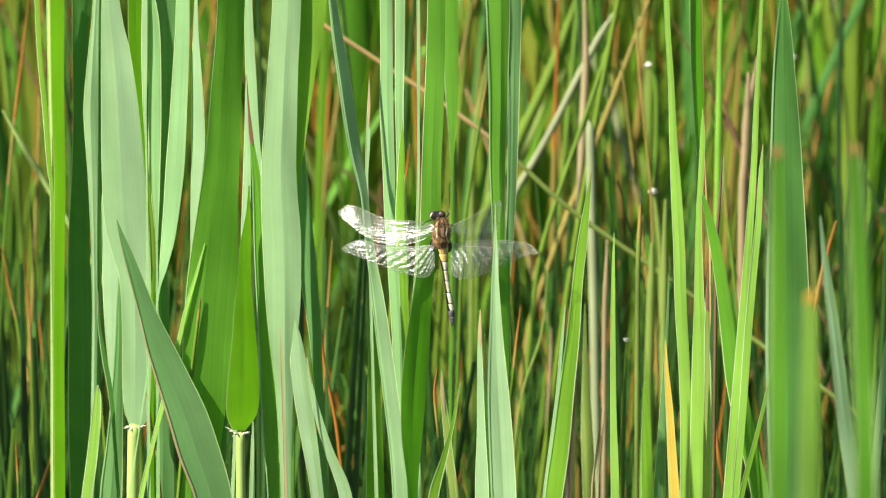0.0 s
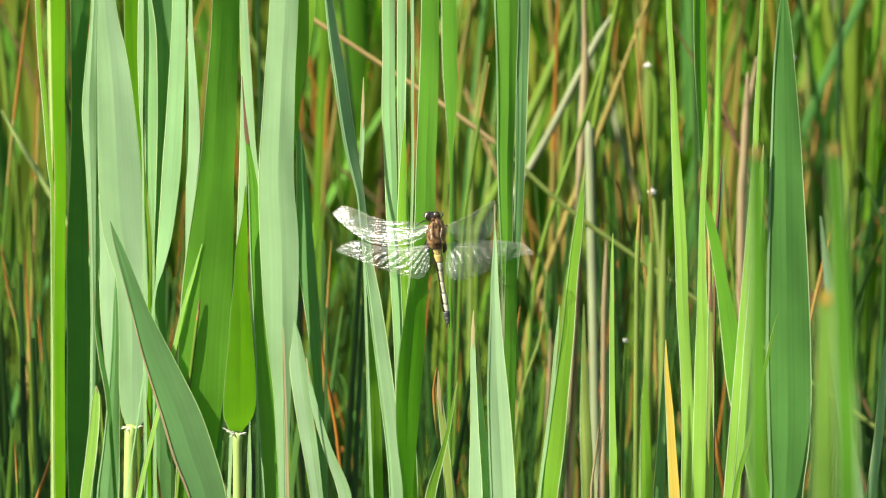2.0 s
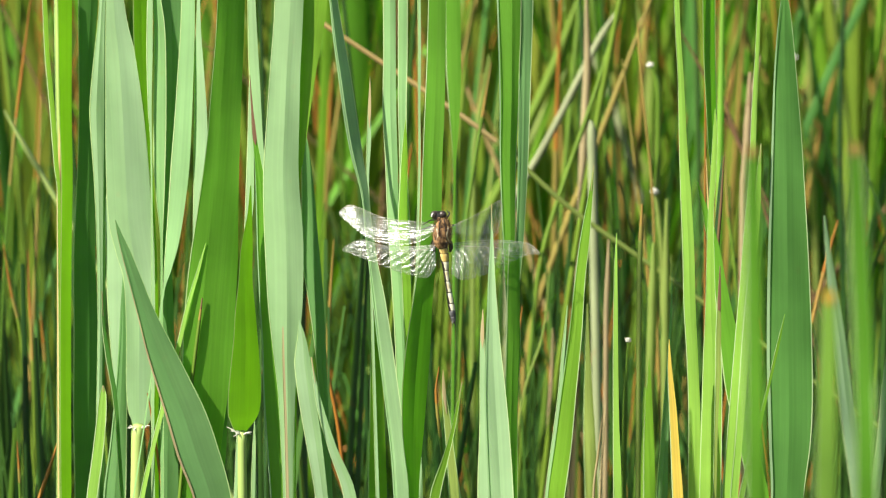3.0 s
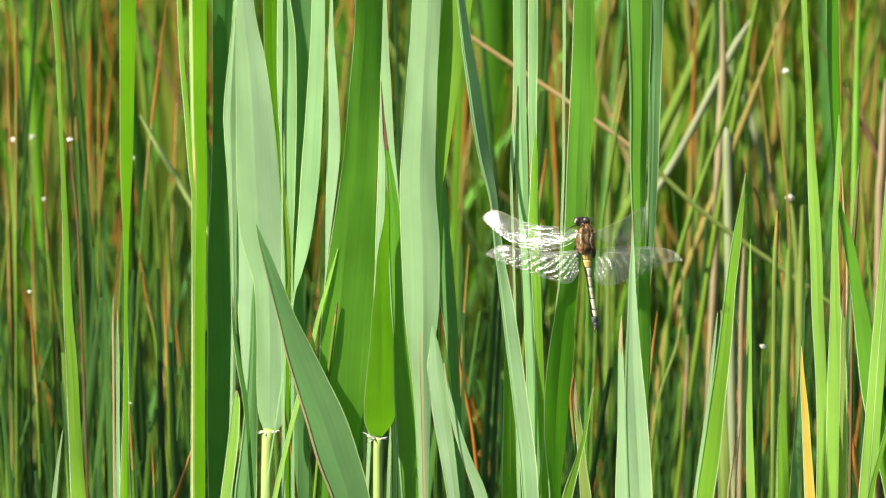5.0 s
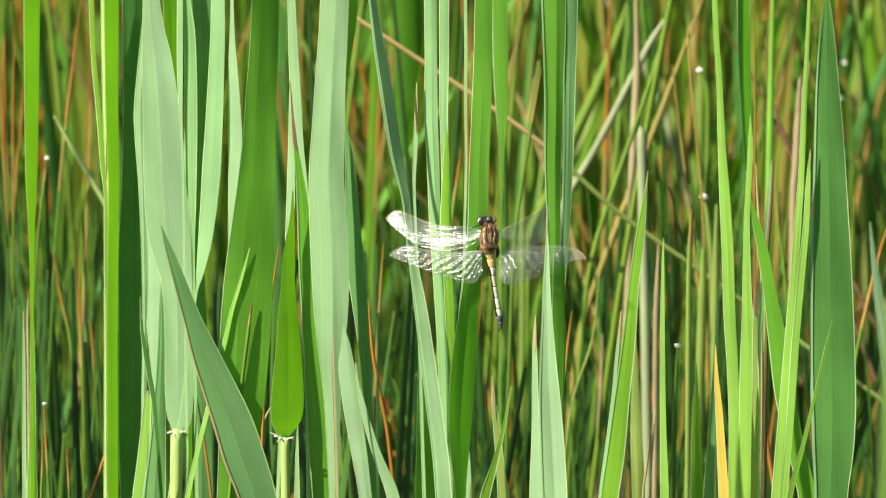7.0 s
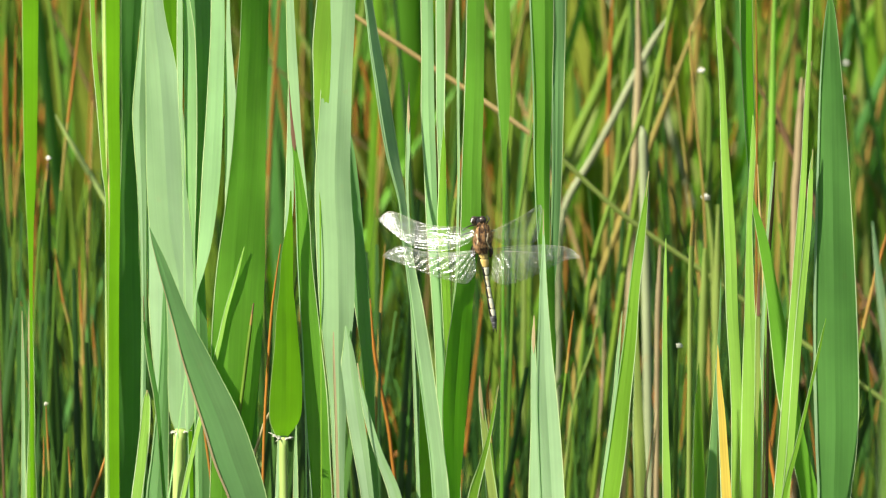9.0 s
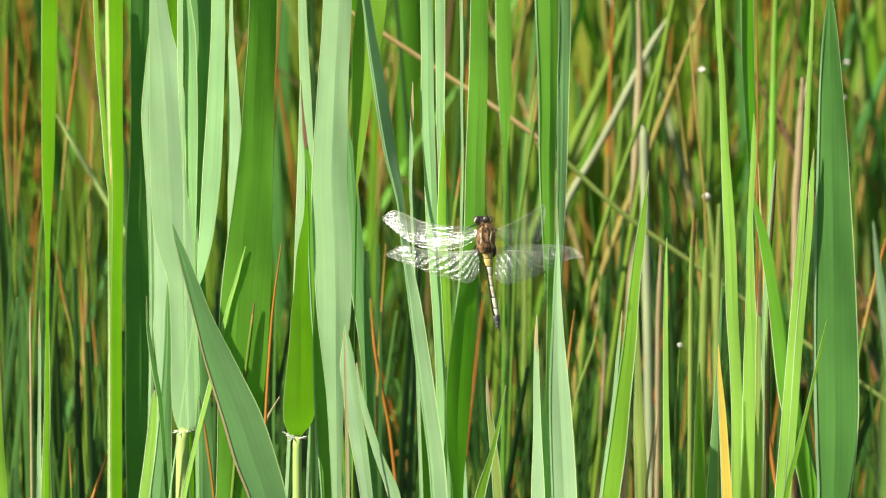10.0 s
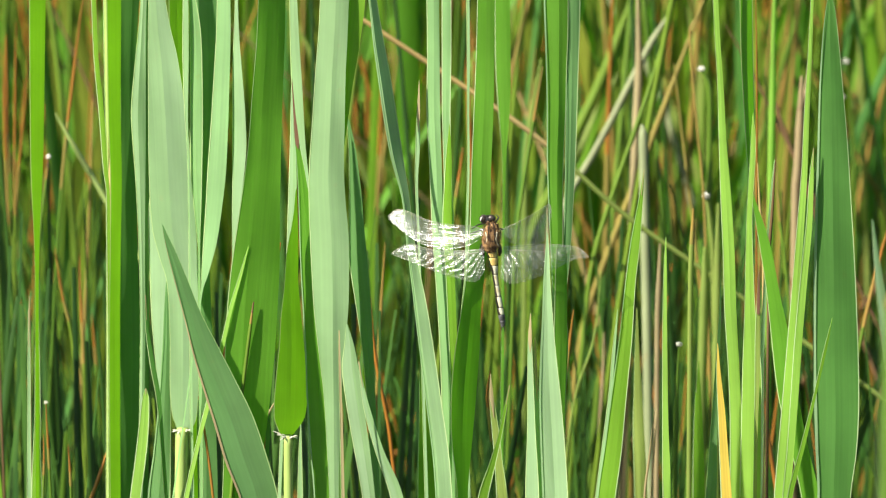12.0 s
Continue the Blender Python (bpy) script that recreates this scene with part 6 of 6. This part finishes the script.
def dragonfly(at):
    black = plain("black_chitin", (0.03, 0.026, 0.022), 0.35, 0.5, (0.012, 0.01, 0.009))
    fur = plain("brown_furry_thorax", (0.40, 0.23, 0.10), 0.7, 0.3, (0.07, 0.034, 0.018), 900)
    tawny = plain("tawny_hair", (0.50, 0.33, 0.13), 0.6, 0.3)
    gold = plain("yellow_chitin", (0.72, 0.56, 0.20), 0.45, 0.4, (0.62, 0.44, 0.13), 500)
    cream = plain("cream_chitin", (0.84, 0.80, 0.60), 0.45, 0.4, (0.62, 0.54, 0.32), 500)
    slate = plain("slate_chitin", (0.11, 0.11, 0.11), 0.45, 0.5, (0.04, 0.04, 0.042), 600)
    eye = plain("eye_brown", (0.06, 0.045, 0.035), 0.35, 0.5, (0.015, 0.01, 0.008), 1500)
    white = plain("white_face", (0.8, 0.78, 0.68), 0.4, 0.4, None, 800)
    film = membrane()
    vein = plain("wing_vein", (0.42, 0.42, 0.32), 0.4, 0.6)
    mark = plain("wing_mark", (0.42, 0.36, 0.26), 0.5, 0.4)
    dark = plain("wing_base_mark", (0.05, 0.03, 0.02), 0.4, 0.5)
    base = tagged(new("dragonfly"), "yellow and black dragonfly with clear wings on a reed blade", "dragonfly")
    base.location = at
    mm = 0.001

    def egg(c):
        c.x *= 1 - 0.16 * c.z
        c.y *= 1 - 0.12 * c.z
        return c
    thorax = part("thorax", solid("thorax", fur, egg, (2.75 * mm, 2.6 * mm, 5.1 * mm), (0, 6, 0), (0, 0, 0.3 * mm), 4), base, "brown furry thorax with black marks")
    rng = random.Random(11)
    tufts = {"fine golden hair": [tawny, [], [], []], "fine dark brown hair": [dark, [], [], []]}
    for i in range(1100):
        _, vs, fs, us = tufts["fine golden hair" if i % 2 else "fine dark brown hair"]
        f, g = rng.uniform(0, 6.283), rng.uniform(-0.9, 0.95)
        c = Vector((math.cos(f) * math.sqrt(1 - g * g), math.sin(f) * math.sqrt(1 - g * g), g))
        if c.y > 0.5:
            continue
        root = Vector((c.x * 2.6, c.y * 2.5, c.z * 4.9 + 0.3)) * mm
        tip = root + (c + Vector((rng.uniform(-0.7, 0.7), -0.2, rng.uniform(-0.9, 0.6)))).normalized() * rng.uniform(0.4, 1.1) * mm
        v, fa, u = tube([(*root, 0.00007), (*tip, 0.00003)], 3, False)
        fs += [tuple(q + len(vs) for q in face) for face in fa]
        vs += v
        us += u
    for words, (stuff, vs, fs, us) in tufts.items():
        part("hair", sheet("hair", vs, fs, us, stuff), thorax, words)
    for side in (-1, 1):
        stripe = [(side * 0.5, 4.8), (side * 1.0, 2.8), (side * 0.8, 0.5), (side * 1.3, -1.8), (side * 0.9, -3.6)]
        pts = []
        for x, z in bezier(stripe, 14):
            y = -2.6 * math.sqrt(max(0.05, 1 - (x / 2.75) ** 2 - ((z - 0.3) / 5.4) ** 2)) - 0.02
            pts.append((x * mm, y * mm, z * mm, 0.00013))
        part("thorax_stripe", sheet("thorax_stripe", *tube(pts, 6), black), thorax)
        patch = [(x * 1.75, z - 0.7) for x, z in stripe[1:4]]
        pts = []
        for x, z in bezier(patch, 8):
            y = -2.6 * math.sqrt(max(0.05, 1 - (x / 2.75) ** 2 - ((z - 0.3) / 5.4) ** 2)) - 0.02
            pts.append((x * mm, y * mm, z * mm, 0.00018))
        part("pale_patch", sheet("pale_patch", *tube(pts, 6), cream), thorax)
    head = part("head", solid("head", black, None, (2.3 * mm, 1.5 * mm, 1.5 * mm), (0, 0, 0), (-1.2 * mm, 0.4 * mm, 5.6 * mm)), base, "dark head with a white face")
    for side in (-1, 1):
        part("eye", solid("eye", eye, None, (1.3 * mm, 1.2 * mm, 1.25 * mm), (0, side * 24, 0), ((-1.2 + side * 1.25) * mm, 0.0 * mm, 6.0 * mm)), head, "glossy dark brown eye")
    part("face", solid("face", white, None, (0.25 * mm, 0.5 * mm, 0.7 * mm), (0, 14, 0), (-3.2 * mm, -0.75 * mm, 6.0 * mm)), head, "white face patch")
    part("vertex", solid("vertex", fur, None, (0.6 * mm, 0.5 * mm, 0.6 * mm), (0, 0, 0), (-1.0 * mm, -0.8 * mm, 4.9 * mm)), head)
    # abdomen: ten rings, each with its pale back plate
    spine = bezier([(0.2, -4.4, 1.8), (0.75, -8.0, 1.6), (1.2, -12.0, 1.05), (1.9, -17.0, 1.0), (2.7, -22.0, 1.25), (3.3, -25.5, 1.15), (3.6, -28.0, 0.75)], 60)
    cuts = [0, 5, 12, 19, 26, 33, 40, 46, 52, 57, 60]
    for s in range(10):
        a, b = cuts[s], cuts[s + 1]
        run = spine[a:b + 1]
        pts = [(x * mm, (0.4 + 0.10 * z * -0.3) * mm, z * mm, 0.86 * r * mm * (0.92 if i in (0, len(run) - 1) else 1.0)) for i, (x, z, r) in enumerate(run)]
        seg = part("abdomen_segment", sheet("abdomen_segment", *tube(pts, 14), slate if s > 6 else black), base, "slate grey tail ring" if s > 6 else "black abdomen ring with a pale back")
        if s < 7:
            vs, fs, us = [], [], []
            inner = pts[:-1] + [tuple(0.45 * p + 0.55 * q for p, q in zip(pts[-2], pts[-1]))]
            for i, (x, y, z, r) in enumerate(inner):
                wide = (1.0 if s < 2 else 0.72) * (1 - 0.35 * (i / max(1, len(inner) - 1)) ** 2)
                for j in range(7):
                    f = (j / 6 - 0.5) * 2 * wide + (0.3 if s > 1 else 0.1)
                    vs.append((x + math.sin(f) * (r + 0.00006), y - math.cos(f) * (r + 0.00006), z))
                    us.append((f * r, z))
            for i in range(len(inner) - 1):
                for j in range(6):
                    fs.append((i * 7 + j, (i + 1) * 7 + j, (i + 1) * 7 + j + 1, i * 7 + j + 1))
            part("back_plate", sheet("back_plate", vs, fs, us, gold if s < 2 else cream), seg, "yellow back plate" if s < 2 else "cream back plate")
    for side in (-1, 1):
        part("tail_appendage", sheet("tail_appendage", *tube([((3.55 + side * 0.3) * mm, 0.001, -27.8 * mm, 0.00025), ((3.75 + side * 0.45) * mm, 0.001, -29.4 * mm, 0.0001)], 6), black), base)
    # wings
    left, left_hind, right = (-0.45, 0.58), (-0.2, 0.25), (0.32, 0.35)
    wing(base, "forewing", "clear forewing glinting white in the sun", [(-2.4, 2.8), (-7, 3.9), (-12, 4.1), (-19, 5.4), (-25.4, 8.2), (-29, 9.0), (-32, 6.8)], [(-2.4, 0.4), (-6.5, -2.2), (-12, -3.5), (-18.2, -3.1), (-23.6, -0.8), (-28, 2.5), (-31.8, 5.9)], left, film, vein, mark)
    wing(base, "hindwing", "clear broad-based hindwing with a fan of pale ridges", [(-2.3, -3.4), (-9, -3.9), (-18, -3.6), (-24.8, -1.9), (-29, -3.4), (-30.8, -4.9)], [(-2, -10.3), (-5, -13.8), (-12.2, -12.3), (-17.6, -10.5), (-26.6, -6.9), (-30.7, -5.3)], left_hind, film, vein, mark)
    wing(base, "forewing", "clear forewing turned away from the sun", [(2.6, 2.4), (8, 4.9), (13, 7.6), (16.5, 9.9), (18.0, 10.6), (18.6, 8.8)], [(2.6, 0.6), (7, -1.9), (12, -1.9), (16.2, -0.9), (18.0, 3.4), (18.7, 8.2)], right, film, vein, mark)
    wing(base, "hindwing", "clear broad hindwing with a glinting tip", [(3.4, -2.8), (10, -2.2), (17, -1.9), (24, -2.4), (27.5, -3.4), (30.2, -6.0)], [(2.6, -12.4), (6, -14.4), (12, -13.2), (19, -10.2), (25.5, -6.9), (30.0, -6.3)], right, film, vein, mark, 0.045)
    for side in (-1, 1):
        pts = [(side * x * mm, 0.0006, z * mm, r * mm) for x, z, r in ((2.2, -1.8, 0.35), (2.6, -3.0, 0.6), (2.7, -4.4, 0.65), (2.4, -5.8, 0.35))]
        part("wing_base_patch", sheet("wing_base_patch", *tube(pts, 8), dark), base, "dark patch at the wing's base")
    # legs
    for root, knee, foot in (((-1.6, 1.5, 4.2), (-3.8, 4.5, 3.4), (-6.0, 9.0, 1.2)), ((1.4, 1.5, 4.8), (2.2, 5.5, 5.4), (1.4, 11.5, 5.2)), ((-1.8, 2.0, 2.4), (-4.4, 5.5, 1.0), (-6.9, 9.0, -0.6)), ((1.6, 2.0, 2.4), (3.6, 6.0, 1.6), (0.8, 11.8, 0.2)), ((-1.4, 2.0, -1.0), (-3.2, 6.5, -3.6), (-3.6, 11.6, -6.8)), ((1.2, 2.0, -1.0), (2.4, 6.5, -3.6), (-0.6, 11.8, -6.6))):
        pts = [(x * mm, y * mm, z * mm, r) for (x, y, z), r in zip(bezier([root, knee, foot], 8), (0.0003, 0.00028, 0.00026, 0.00024, 0.00022, 0.0002, 0.00018, 0.00016, 0.00014))]
        part("leg", sheet("leg", *tube(pts, 6), black), base)
    return base


fly = dragonfly((0.0149, -0.095, 0.5806))
FLY_AT = fly.location.copy()


def motions():
    for thing, sway in moving:
        rest = thing.location.copy()
        timed = sway if isinstance(sway[0], tuple) else [(0.5 * i, s) for i, s in enumerate(sway)]
        high = 0.619 if sway is sway_near else 0.56
        walk(thing, [(t, pose(rest.x, rest.y, rest.z, 0, math.degrees(math.atan(s * 0.0001 / high)), 0)) for t, s in timed])

    walk(fly, [(0.5 * i, pose(FLY_AT.x + s * 0.0001, FLY_AT.y, FLY_AT.z, 0, s * 0.02, 0)) for i, s in enumerate(sway_fly)])


motions()
